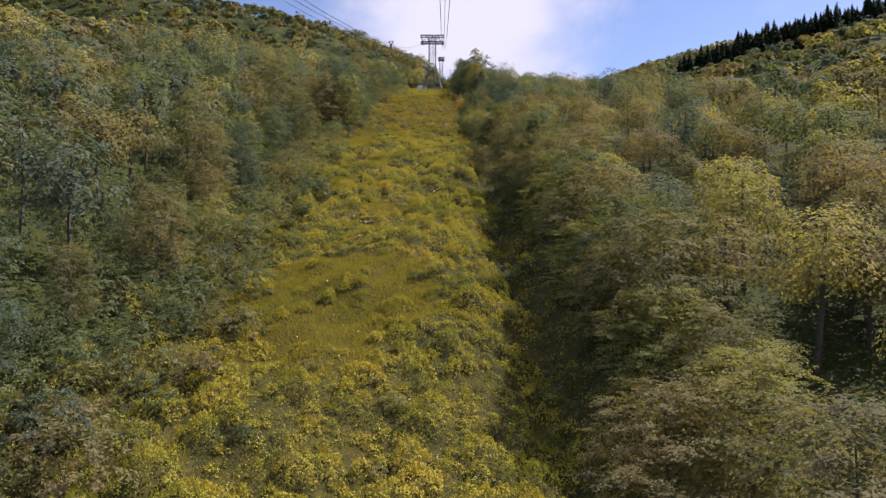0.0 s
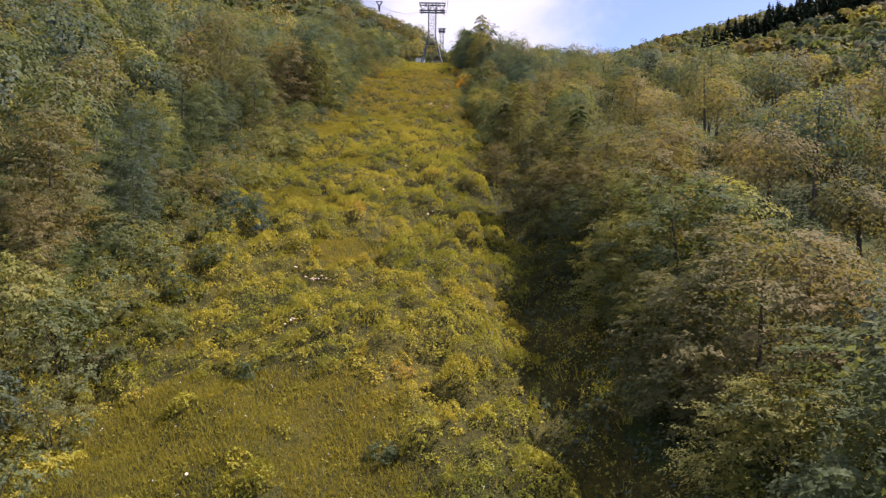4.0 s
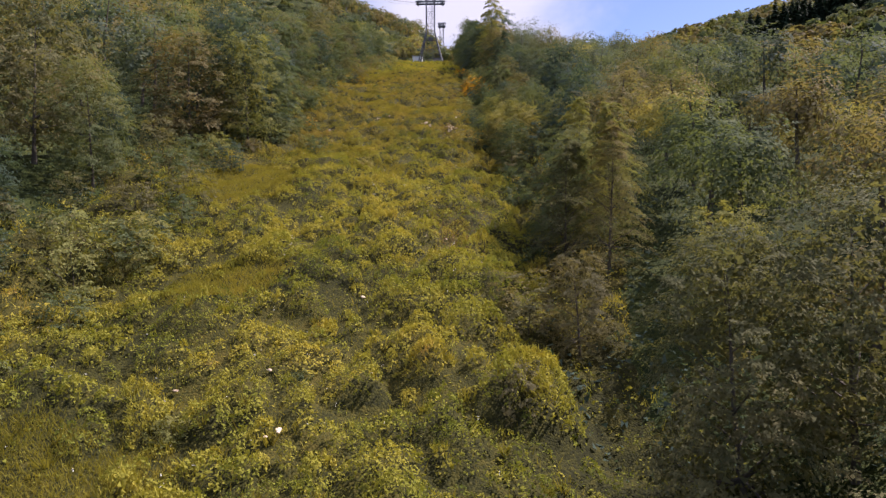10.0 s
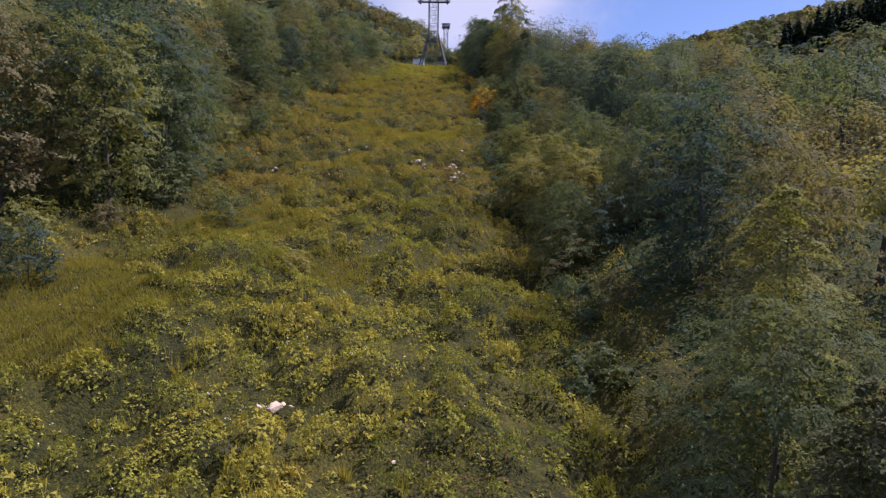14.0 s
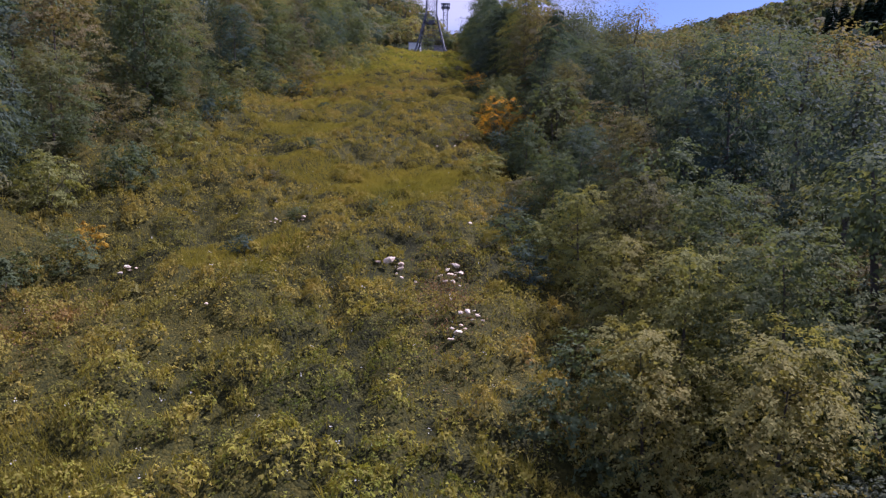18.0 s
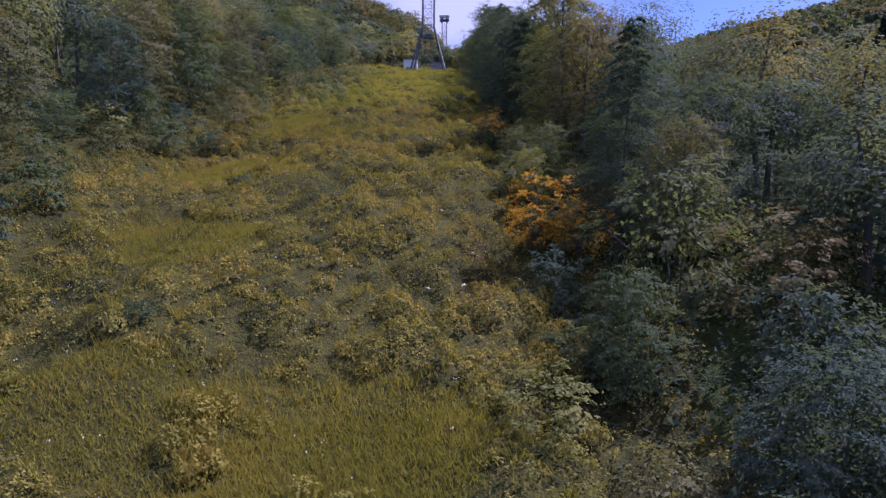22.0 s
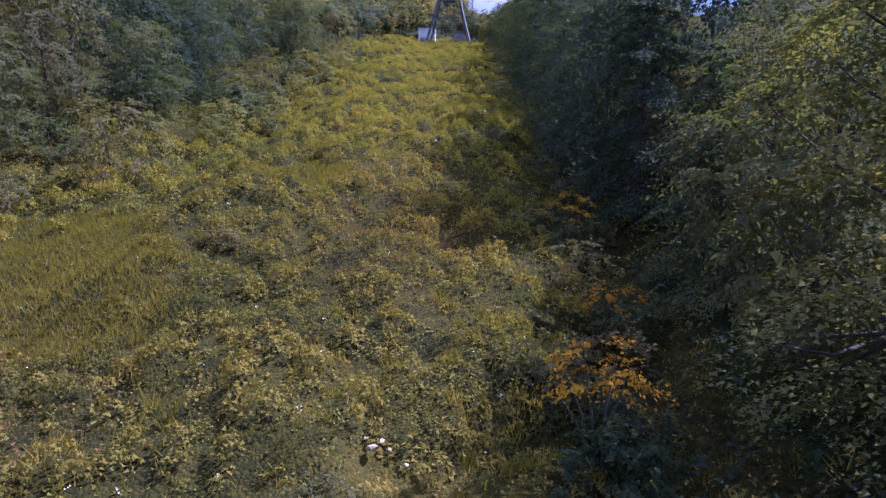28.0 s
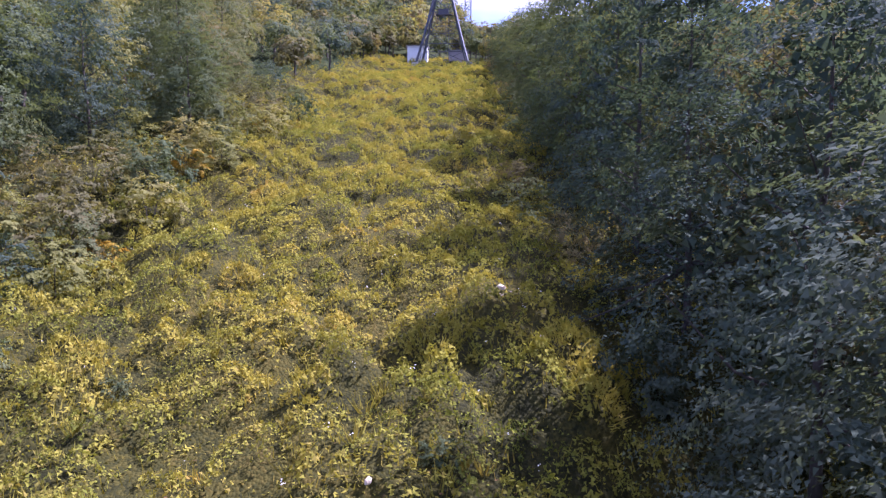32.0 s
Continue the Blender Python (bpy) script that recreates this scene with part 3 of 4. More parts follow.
def grass_cover():
    """Short grass over the open swards, arching tussocks at their rims, and loose blades in the hollows."""
    rng = np.random.default_rng(12)
    x, y = [], []
    for cx, cy, rx, ry in SWARDS:
        m = int(620 * 3.2 * rx * ry)
        px, py = cx + rng.uniform(-1.25, 1.25, m) * rx, cy + rng.uniform(-1.25, 1.25, m) * ry
        ok = (rng.random(m) < sward(px, py)) & (px > left_edge(py) - 1) & (px < right_edge(py) + 1)
        x.append(px[ok])
        y.append(py[ok])
    n_low = sum(len(p) for p in x)
    m = 45000
    ly = rng.uniform(18, 290, m)
    x.append(left_edge(ly) - 2 + (right_edge(ly) + 3 - left_edge(ly)) * rng.random(m))
    y.append(ly)
    t = 1000
    ty = rng.uniform(18, 290, t)
    tx = left_edge(ty) - 1 + (right_edge(ty) + 1.5 - left_edge(ty)) * rng.random(t)
    ok = value_noise(tx, ty, 6.0, 19) + rng.normal(0, 0.12, t) > 0.45
    tx, ty = tx[ok], ty[ok]
    tall = rng.uniform(0.22, 0.5, len(tx))
    k = np.repeat(np.arange(len(tx)), 30)
    q = np.sqrt(rng.random(len(k))) * tall[k] * 0.28
    a = rng.uniform(0, 2 * math.pi, len(k))
    x.append(tx[k] + q * np.cos(a))
    y.append(ty[k] + q * np.sin(a))
    bx, by = np.concatenate(x), np.concatenate(y)
    n = len(bx)
    h = np.concatenate([rng.uniform(0.12, 0.26, n_low), rng.uniform(0.14, 0.36, m), tall[k] * rng.uniform(0.6, 1.1, len(k))])
    d = np.concatenate([rng.uniform(0, 2 * math.pi, n_low + m), a + rng.normal(0, 0.4, len(k))])
    lean = h * np.concatenate([rng.uniform(0.4, 1.1, n_low), rng.uniform(0.1, 0.6, m), 0.25 + 4.5 * q])
    z = ground(bx, by) + heaps(bx, by)[0] * 0.7
    w = rng.uniform(0.011, 0.022, n)
    e = rng.uniform(0, 2 * math.pi, n)
    v = np.empty((n, 3, 3))
    v[:, 0] = np.stack([bx - w * np.cos(e), by - w * np.sin(e), z - 0.03], 1)
    v[:, 1] = np.stack([bx + w * np.cos(e), by + w * np.sin(e), z - 0.03], 1)
    v[:, 2] = np.stack([bx + lean * np.cos(d), by + lean * np.sin(d), z + h], 1)
    return v.reshape(-1, 3), np.arange(3 * n).reshape(n, 3)


def flower_cover():
    rng = np.random.default_rng(13)
    n = 900
    y = rng.uniform(8, 215, n)
    x = left_edge(y) + (right_edge(y) - left_edge(y)) * rng.random(n)
    at = np.stack([x, y, ground(x, y) + heaps(x, y)[0] + rng.uniform(0.1, 0.3, n)], 1)
    at = np.repeat(at, 3, axis=0) + rng.normal(0, 0.03, (3 * n, 3))
    return leaf_quads(rng, at, np.tile([[0, -0.3, 1.0]], (3 * n, 1)), np.full(3 * n, 0.038), 0.8, 0.4)


WEEDS = weed_cover()
tagged(new("weed_mat", mesh_np("weed_mat", *weed_bed(), M_MAT_SHADED, True)), "matted stems and lower leaves beneath the weeds", "weeds", kind="stuff")
WEED_AT = WEEDS[0].reshape(-1, 3, 3)
# the stretch, with a ragged rim, whose leaves carry cloud shade in their colour
CLOUDED = (np.abs(WEED_AT[:, 0, 1] + 2.5 * np.sin(WEED_AT[:, 0, 0] * 0.9) + 5 * np.sin(WEED_AT[:, 0, 0] * 0.31) - 149) + 16 * np.random.default_rng(17).normal(0, 0.4, len(WEED_AT))) < 38
for lot, mat, text in ((~CLOUDED, M_WEED, "waist-high yellow-green weeds and brambles over the clearing"), (CLOUDED, M_CLOUDED, "knee-high drying olive-brown weeds over the middle of the clearing")):
    n = int(lot.sum())
    tagged(new("weeds", mesh_np("weeds", WEED_AT[lot].reshape(-1, 3), np.arange(3 * n).reshape(n, 3), mat, False, np.repeat(WEEDS[2][::3][lot], 3))), text, "weeds", kind="stuff")
tagged(new("grass", mesh_np("grass", *grass_cover(), M_GRASS)), "long yellowish grass between the weeds", "grass", kind="stuff")
tagged(new("bracken", mesh_np("bracken", *bracken(), M_BRACKEN)), "patches of withered reddish-brown bracken in the clearing", "bracken", kind="stuff")
tagged(new("undergrowth", mesh_np("undergrowth", *undergrowth(), M_DARK)), "dark green ferns and brambles under the trees", "undergrowth", kind="stuff")
tagged(new("wild_flowers", mesh_np("wild_flowers", *flower_cover(), M_PETAL)), "tiny white wild flowers scattered in the grass", "flowers", kind="stuff")

# ---- trees and shrubs ----


def crown_np(rng, height, radius, low, clumps, leaves, leaf, layered=0.5, aspect=0.64, inner=800):
    """Boughs round a crown, each a fan of drooping leafy twigs with gaps between. Returns the mesh data and the boughs' centres."""
    u = (np.arange(clumps) + rng.random(clumps)) / clumps
    z = low + (height - low) * u
    shape = np.sin(math.pi * np.clip(0.14 + 0.80 * u, 0, 1)) ** 0.65
    a = np.arange(clumps) * 2.4 + rng.uniform(-0.5, 0.5, clumps)
    q = radius * shape * np.sqrt(rng.uniform(0.35, 1.0, clumps)) * rng.uniform(0.7, 1.12, clumps)
    c = np.stack([q * np.cos(a), q * np.sin(a), z - 0.06 * q * q / max(radius, 0.1)], 1)
    out = np.stack([np.cos(a), np.sin(a), np.zeros(clumps)], 1)
    twigs = 7
    fan = unit(rng.normal(0, 1, (clumps, twigs, 3)).reshape(-1, 3) * np.array([[1, 1, 0.75 - 0.4 * layered]]) + np.repeat(out, twigs, axis=0) * 0.75 + np.array([[0, 0, 0.45 - 0.25 * layered]]))
    long = np.repeat(radius * rng.uniform(0.26, 0.46, clumps), twigs) * rng.uniform(0.7, 1.25, clumps * twigs)
    n = clumps * leaves
    k = np.repeat(np.arange(clumps), leaves) * twigs + rng.integers(0, twigs, n)
    t = rng.uniform(0.05, 1.0, n) ** 0.7
    off = fan[k] * (t * long[k])[:, None] + rng.normal(0, 1, (n, 3)) * (long[k] * (0.15 - 0.07 * t))[:, None] * np.array([[1, 1, 0.4]])
    off[:, 2] -= (0.30 + 0.2 * layered) * t * t * long[k]
    round_ = unit(out * shape[:, None] + np.stack([np.zeros(clumps), np.zeros(clumps), 1.5 * u - 0.45], 1))
    up = fan[k] * 0.35 + round_[k // twigs] * 0.5 + np.array([[0, 0, 0.45]])
    along = fan[k] + rng.normal(0, 0.5, (n, 3)) + np.array([[0, 0, -0.35]])
    outer = leaf_tris(rng, c[k // twigs] + off, up, np.full(n, leaf), aspect, 0.30, along)
    j = rng.integers(0, clumps, inner)
    core = c[j] * np.array([[0.62, 0.62, 0.90]]) + rng.normal(0, 0.11 * radius, (inner, 3)) + np.array([[0, 0, 0.02 * height]])
    return join_np([outer, leaf_tris(rng, core, unit(rng.normal(0, 1, (inner, 3)) + np.array([[0, 0, 0.5]])), np.full(inner, min(0.07 * radius, 0.17)), 0.9, 0.3)]), c


def tiered_np(rng, height, radius, low, limbs, leaves, leaf, inner=0):
    """Leaves in flat sprays along level limbs, tier over tier, with dark gaps between. Returns the mesh data and the limbs' ends."""
    f = (np.arange(limbs) + rng.uniform(0.1, 0.9, limbs)) / limbs
    z = low + (height - low) * f
    reach = radius * (1.03 - f) ** 0.55 * rng.uniform(0.6, 1.2, limbs) + 0.25
    a = np.arange(limbs) * 2.4 + rng.uniform(-0.6, 0.6, limbs)
    rise = rng.uniform(0.10, 0.55, limbs)
    d = np.stack([np.cos(a), np.sin(a), np.zeros(limbs)], 1)
    e = np.stack([-np.sin(a), np.cos(a), np.zeros(limbs)], 1)
    k = np.repeat(np.arange(limbs), leaves)
    n = len(k)
    t = rng.uniform(0.12, 1.0, n) ** 0.8
    twig = np.round(rng.uniform(-1, 1, n) * 3) / 3
    w = (twig * 0.34 + rng.normal(0, 0.07, n)) * reach[k] * (1.1 - 0.75 * t)
    drop = rise[k] * t - 0.62 * t * t - 0.5 * np.abs(w) / reach[k] * 0.6
    at = d[k] * (t * reach[k])[:, None] + e[k] * w[:, None]
    at[:, 2] += z[k] + drop * reach[k] + rng.normal(0, 0.05, n)
    up = d[k] * 0.3 + np.array([[0, 0, 1.0]])
    along = d[k] + e[k] * np.sign(w)[:, None] * 0.8 + np.array([[0, 0, -0.4]])
    ends = d * (reach * 0.85)[:, None]
    ends[:, 2] = z + (rise * 0.85 - 0.45) * reach
    data = leaf_tris(rng, at, up, np.full(n, leaf), 0.78, 0.30, along)
    if inner:
        j = rng.integers(0, limbs, inner)
        core = d[j] * (reach[j] * rng.uniform(0.05, 0.7, inner))[:, None] + rng.normal(0, 0.07 * radius, (inner, 3)) * np.array([[1, 1, 0.5]])
        core[:, 2] += z[j] - 0.1 * reach[j]
        data = join_np([data, leaf_tris(rng, core, unit(rng.normal(0, 1, (inner, 3))), np.full(inner, leaf * 1.4), 0.8, 0.3)])
    return data, ends


def trunk_np(rng, height, girth, centres, limbs, sides=7):
    """A bent, tapered trunk with limbs that reach into the crown."""
    n = 7
    t = np.linspace(0, 1, n)
    bend = np.cumsum(rng.normal(0, 0.035 * height / n, (n, 2)), axis=0)
    bend -= bend[0]
    line = np.column_stack([bend, t * height * 0.9 - 0.35])
    parts = [tube(line, girth * (1.25 - 0.35 * np.minimum(t * 6, 1)) * (1 - 0.86 * t), sides)]
    order = rng.permutation(len(centres))[:limbs]
    for k in order:
        c = centres[k]
        z0 = max(height * 0.2, c[2] - 0.55 * math.hypot(c[0], c[1]) - 0.4)
        f = np.clip((z0 + 0.35) / (height * 0.9), 0, 0.95)
        base = np.array([np.interp(f, t, line[:, 0]), np.interp(f, t, line[:, 1]), z0])
        mid = (base + c) / 2 + np.array([0, 0, -0.08 * np.linalg.norm(c - base)]) + rng.normal(0, 0.08, 3)
        g = girth * 0.42 * (1 - f * 0.7)
        parts.append(tube(np.array([base, mid, c]), [g, g * 0.6, g * 0.18], 5))
    return join_np(parts)


def plant_thing(name, rng, mat, height, radius, low, clumps, leaves, leaf, girth, limbs, label, category, group, layered=0.5, stems=1, tiered=False, heart=220):
    root = new(name)
    tagged(root, label, category, group)
    crown, centres = tiered_np(rng, height, radius, low, clumps, leaves, leaf, 0 if stems > 1 else 1300) if tiered else crown_np(rng, height, radius, low, clumps, leaves, leaf, layered, 0.64, 2200 if stems == 1 else heart * 2)
    if stems == 1:
        part("trunk", trunk_np(rng, height, girth, centres, limbs), M_BARK, root, "", True)
    else:
        for k in rng.permutation(len(centres))[:stems]:
            c = centres[k]
            part("stem", tube(np.array([[c[0] * 0.1, c[1] * 0.1, -0.15], [c[0] * 0.4, c[1] * 0.4, c[2] * 0.55], c]), [girth, girth * 0.7, girth * 0.25], 5), M_BARK, root, "", True)
    part("crown" if stems == 1 else "foliage", crown, mat, root)
    return root


def spruce_thing(rng, height, radius):
    root = new("spruce_tree")
    tagged(root, "tall dark green spruce on the skyline ridge", "spruce tree", "spruces on the ridge")
    part("trunk", tube(np.array([[0, 0, -0.5], [0, 0, height * 0.5], [0, 0, height]]), [0.22, 0.13, 0.02], 6), M_BARK, root, "", True)
    at, up, along, size = [], [], [], []
    levels = 22
    for k in range(levels):
        f = k / (levels - 1)
        z, q = height * (0.05 + 0.94 * f), radius * (1 - f) ** 0.8 + 0.12
        m = int(8 + 7 * (1 - f))
        for j in range(m):
            a = j * 2 * math.pi / m + rng.uniform(-0.25, 0.25)
            e = q * rng.uniform(0.7, 1.15)
            for g in (0.4, 0.8):
                at.append((e * g * math.cos(a), e * g * math.sin(a), z - 0.32 * e * g))
                up.append((0.6 * math.cos(a), 0.6 * math.sin(a), 1))
                along.append((math.cos(a), math.sin(a), -0.5))
                size.append(e * 0.65 + 0.35)
    part("crown", leaf_tris(rng, np.array(at), np.array(up), np.array(size), 0.95, 0.3, np.array(along)), M_NEEDLE, root)
    return root


R = np.random.default_rng(21)
KINDS = [("green", M_GREEN, "green-leaved"), ("olive", M_OLIVE, "olive-green"), ("dark", M_DARK, "dark green"), ("lime", M_LIME, "sunlit yellow-green"), ("brown", M_BROWN, "brown-tinged")]
GROUPS = {"right": "woods beside the clearing", "shrub": "shrubs along the clearing"}
near_trees, tiered_trees, mid_trees, shrubs = {}, {}, {}, {}
for kind, mat, word in KINDS:
    near_trees[kind] = [plant_thing("broadleaf_tree", R, mat, hh, rr, lo, 72, 400 if kind in ("dark", "green") else 330, 0.082 if kind in ("dark", "green") else 0.092, 0.13, 18, f"{word} broadleaf tree with layered drooping branches", "tree", GROUPS["right"], la)
                        for hh, rr, lo, la in ((9.5, 3.0, 1.0, 0.9), (8.2, 2.8, 0.6, 0.4))]
    tiered_trees[kind] = [plant_thing("tiered_tree", R, mat, hh, rr, lo, 72, 330, 0.092, 0.12, 26, f"{word} slender tree with level feathery branches in tiers", "tree", GROUPS["right"], 0, 1, True)
                          for hh, rr, lo in ((10.0, 3.3, 0.8), (8.4, 2.7, 0.6))]
    mid_trees[kind] = [plant_thing("broadleaf_tree", R, mat, hh, rr, lo, 60, 230, 0.125, 0.13, 9, f"{word} broadleaf tree at the edge of the mountain woods", "tree", GROUPS["right"], 0.4)
                       for hh, rr, lo in ((9.0, 3.1, 1.2), (7.8, 2.9, 0.7))]
    shrubs[kind] = [plant_thing("shrub", R, mat, hh, rr, 0.1, 22, 120, 0.100, 0.025, 7, f"{word} bushy shrub at the edge of the clearing", "shrub", GROUPS["shrub"], 0.25, 4)
                    for hh, rr in ((1.7, 1.3), (2.6, 1.55))]
TEMPLATES = [o for d in (near_trees, tiered_trees, mid_trees, shrubs) for group in d.values() for o in group]


def set_plant(template, x, y, scale=1.0, rise=1.0, rng=R):
    m = Matrix.Translation((x, y, gz(x, y) - 0.05)) @ pose(0, 0, 0, rng.uniform(-4, 4), rng.uniform(-4, 4), rng.uniform(0, 360))
    ob = copy_thing(template, m)
    ob.scale = (scale, scale, scale * rise)
    return ob


def spread(rng, n, box, gap, keep):
    """Places at random, no two nearer than their gap."""
    got, grid = [], {}
    for _ in range(n):
        x, y = rng.uniform(box[0], box[1]), rng.uniform(box[2], box[3])
        if not keep(x, y):
            continue
        g = gap(x, y)
        c = (int(x // 8), int(y // 8))
        if all((x - a) ** 2 + (y - b) ** 2 > g * g for i in (-1, 0, 1) for j in (-1, 0, 1) for a, b in grid.get((c[0] + i, c[1] + j), ())):
            grid.setdefault(c, []).append((x, y))
            got.append((x, y))
    return got


def pick(rng, weights):
    return KINDS[rng.choice(5, p=np.array(weights) / sum(weights))][0]


FAR_SPOTS = {kind: [] for kind, _, _ in KINDS}      # trees of the woods behind the first rows: place, width, height, detail


def tree_size(x, y, d, rng):
    if x > 0:
        tall = (min(0.84, 0.34 + 0.05 * d + 0.20 * float(smooth_step(56, 40, y))) if x < 36 else 0.72) + (0.26 + 0.16 * smooth_step(14, 6, d)) * smooth_step(140, 180, y) * smooth_step(24, 14, x) - 0.16 * smooth_step(225, 280, y) * smooth_step(12, 26, x)
    else:
        tall = 1.0
    return float(tall * (0.62 if d < 7.5 and x < 0 and y < 106 else 0.8 if d < 5 and x < 0 else 1.0) * (rng.uniform(0.72, 1.3) if y < 190 else rng.uniform(0.78, 1.08)))


def plant_woods():
    rng = np.random.default_rng(31)
    side = lambda x, y: float(x - right_edge(y) if x > 0 else left_edge(y) - x)
    for book, x, y, kind, form, tall in ((near_trees, 6.6, 20, "olive", 1, 0.92), (near_trees, 9.3, 20.5, "lime", 0, 0.85), (near_trees, 6.8, 72, "olive", 1, 0.86), (tiered_trees, 7.2, 94, "lime", 0, 0.68), (tiered_trees, 5.6, 88.5, "olive", 1, 0.72), (tiered_trees, 8.0, 89.5, "lime", 1, 0.8),
                                          (mid_trees, 5.4, 122, "lime", 1, 0.5), (mid_trees, 5.2, 127, "lime", 1, 0.5), (mid_trees, 6.8, 124, "olive", 1, 0.58), (mid_trees, 4.9, 143, "green", 1, 0.46), (mid_trees, 5.2, 134, "green", 1, 0.52), (mid_trees, 6.9, 137, "dark", 1, 0.55), (near_trees, 8.4, 132, "olive", 1, 0.6),
                                          (near_trees, 8.2, 149, "olive", 1, 0.62), (mid_trees, 4.7, 116.5, "lime", 1, 0.52), (mid_trees, 6.5, 114.6, "lime", 1, 0.58), (mid_trees, 8.2, 117.5, "green", 1, 0.64), (mid_trees, 6.2, 119, "lime", 1, 0.6), (mid_trees, 8.4, 122, "green", 1, 0.62),
                                          (near_trees, 6.5, 195.5, "dark", 0, 1.12), (near_trees, 6.1, 190.2, "dark", 1, 1.15), (tiered_trees, 6.7, 185.6, "dark", 1, 1.1), (tiered_trees, 6.2, 202, "dark", 0, 1.1), (near_trees, 6.4, 208.5, "dark", 0, 1.15), (mid_trees, 4.2, 158.5, "lime", 1, 0.40), (mid_trees, 3.9, 163, "green", 1, 0.36), (mid_trees, 4.9, 166.5, "lime", 1, 0.42), (mid_trees, 5.6, 161.5, "green", 1, 0.45), (tiered_trees, 6.8, 215, "green", 0, 1.15), (tiered_trees, 8.6, 158, "dark", 0, 0.85), (tiered_trees, 8.8, 199, "dark", 0, 1.0), (mid_trees, 9.9, 30.5, "olive", 1, 1.2), (mid_trees, 10.2, 37, "green", 1, 1.2), (mid_trees, 9.9, 44, "olive", 1, 1.25), (mid_trees, 10.3, 51, "green", 1, 1.2), (mid_trees, 10.0, 58, "olive", 1, 1.2), (mid_trees, 10.3, 65, "olive", 1, 1.15), (near_trees, 8.4, 33.0, "olive", 1, 0.88), (near_trees, 8.2, 39.0, "lime", 1, 0.84), (near_trees, 8.3, 45.0, "olive", 1, 0.86), (near_trees, 8.0, 51.5, "lime", 1, 0.84), (near_trees, 7.9, 58.5, "green", 1, 0.86), (near_trees, 7.0, 65.5, "olive", 1, 0.85), (near_trees, 8.4, 27.0, "lime", 1, 0.84),
                                          (near_trees, 6.0, 221.5, "green", 0, 1.28), (tiered_trees, 6.6, 229, "green", 0, 1.2), (near_trees, 5.8, 237, "green", 0, 1.05), (mid_trees, 6.6, 245, "green", 0, 1.02), (mid_trees, 6.2, 254, "olive", 0, 0.98), (mid_trees, 5.6, 263, "green", 0, 0.95), (mid_trees, 6.8, 271, "lime", 0, 0.92),
                                          (mid_trees, 5.3, 279, "green", 0, 0.88), (mid_trees, 6.6, 287, "olive", 0, 0.88), (mid_trees, 5.2, 295, "green", 0, 0.8), (mid_trees, 8.2, 292, "dark", 0, 1.0), (mid_trees, -17.4, 114, "dark", 0, 1.2),
                                          (mid_trees, -17.0, 119, "dark", 1, 1.2), (shrubs, -13.9, 48, "green", 1, 1.35), (shrubs, -13.6, 88, "lime", 1, 1.1), (shrubs, -13.7, 200, "green", 1, 1.1), (mid_trees, -15.6, 222, "green", 1, 0.8)):
        set_plant(book[kind][form], x, y, tall, 0.72 if x > 0 and y < 70 else 1.0, rng)
    taken = [(6.6, 190.2), (6.9, 185.6), (6.4, 20), (8.9, 20.5), (6.6, 72), (7.2, 94), (5.6, 88.5), (8.0, 89.5), (5.4, 122), (5.2, 127), (6.8, 124), (4.9, 143), (8.2, 149), (8.6, 158), (4.4, 154), (2.6, 171.6), (3.6, 183), (8.4, 199), (4.7, 116.5), (6.5, 114.6), (8.2, 117.5), (8.4, 122), (6.4, 196), (6, 202.5), (6.3, 208.5), (6.8, 215), (9.9, 30.5), (10.2, 37), (9.9, 44), (10.3, 51), (10, 58), (10.3, 65), (6.9, 33), (6.6, 39), (6.9, 45), (6.7, 51.5), (6.9, 58.5), (7, 65.5), (7, 27), (6, 221.5), (6.6, 229), (5.8, 237), (6.6, 245), (6.2, 254), (5.6, 263), (6.8, 271), (5.3, 279), (6.6, 287), (5.2, 295), (8.2, 292), (-17.4, 114), (-17, 119), (-15.6, 222)]
    free = lambda x, y: all((x - a) ** 2 + (y - b) ** 2 > 8 for a, b in taken)
    places = spread(rng, 9000, (4, 70, 6, 326), lambda x, y: (4.1 if y < 150 else 3.3) + 0.033 * x, lambda x, y: side(x, y) > (4.4 if y < 70 else 2.6 if y < 150 else 4.6) and free(x, y) and not (112 < y < 150 and x < 12.5))
    places += spread(rng, 9000, (-80, -12, 14, 330), lambda x, y: 3.6 + 0.04 * -x, lambda x, y: side(x, y) > (4.6 if y < 110 else 3.4) and free(x, y))
    for x, y in places:
        d = side(x, y)
        if x > 0:
            kind = pick(rng, (1.5, 3, 0.5, 2.6, 3.2) if y < 60 and d < 9 else (2, 3, 1.2, 1.4, 2.4) if y < 60 else (2.5, 3, 1.0, 1.8, 2.4) if y < 104 else (3, 2, 3.5, 0.5, 0.8))
        else:
            kind = pick(rng, (3, 3.4, 3, 0.8, 0.4) if y < 95 else (3, 2.4, 4, 0.6, 0.15))
        tall = tree_size(x, y, d, rng)
        book = near_trees if x > 0 and d < 6.2 and y < 232 else mid_trees if (x > 0 and d < 9.5 and y < 236) or (x < 0 and d < 8.5 and y < 250) else None
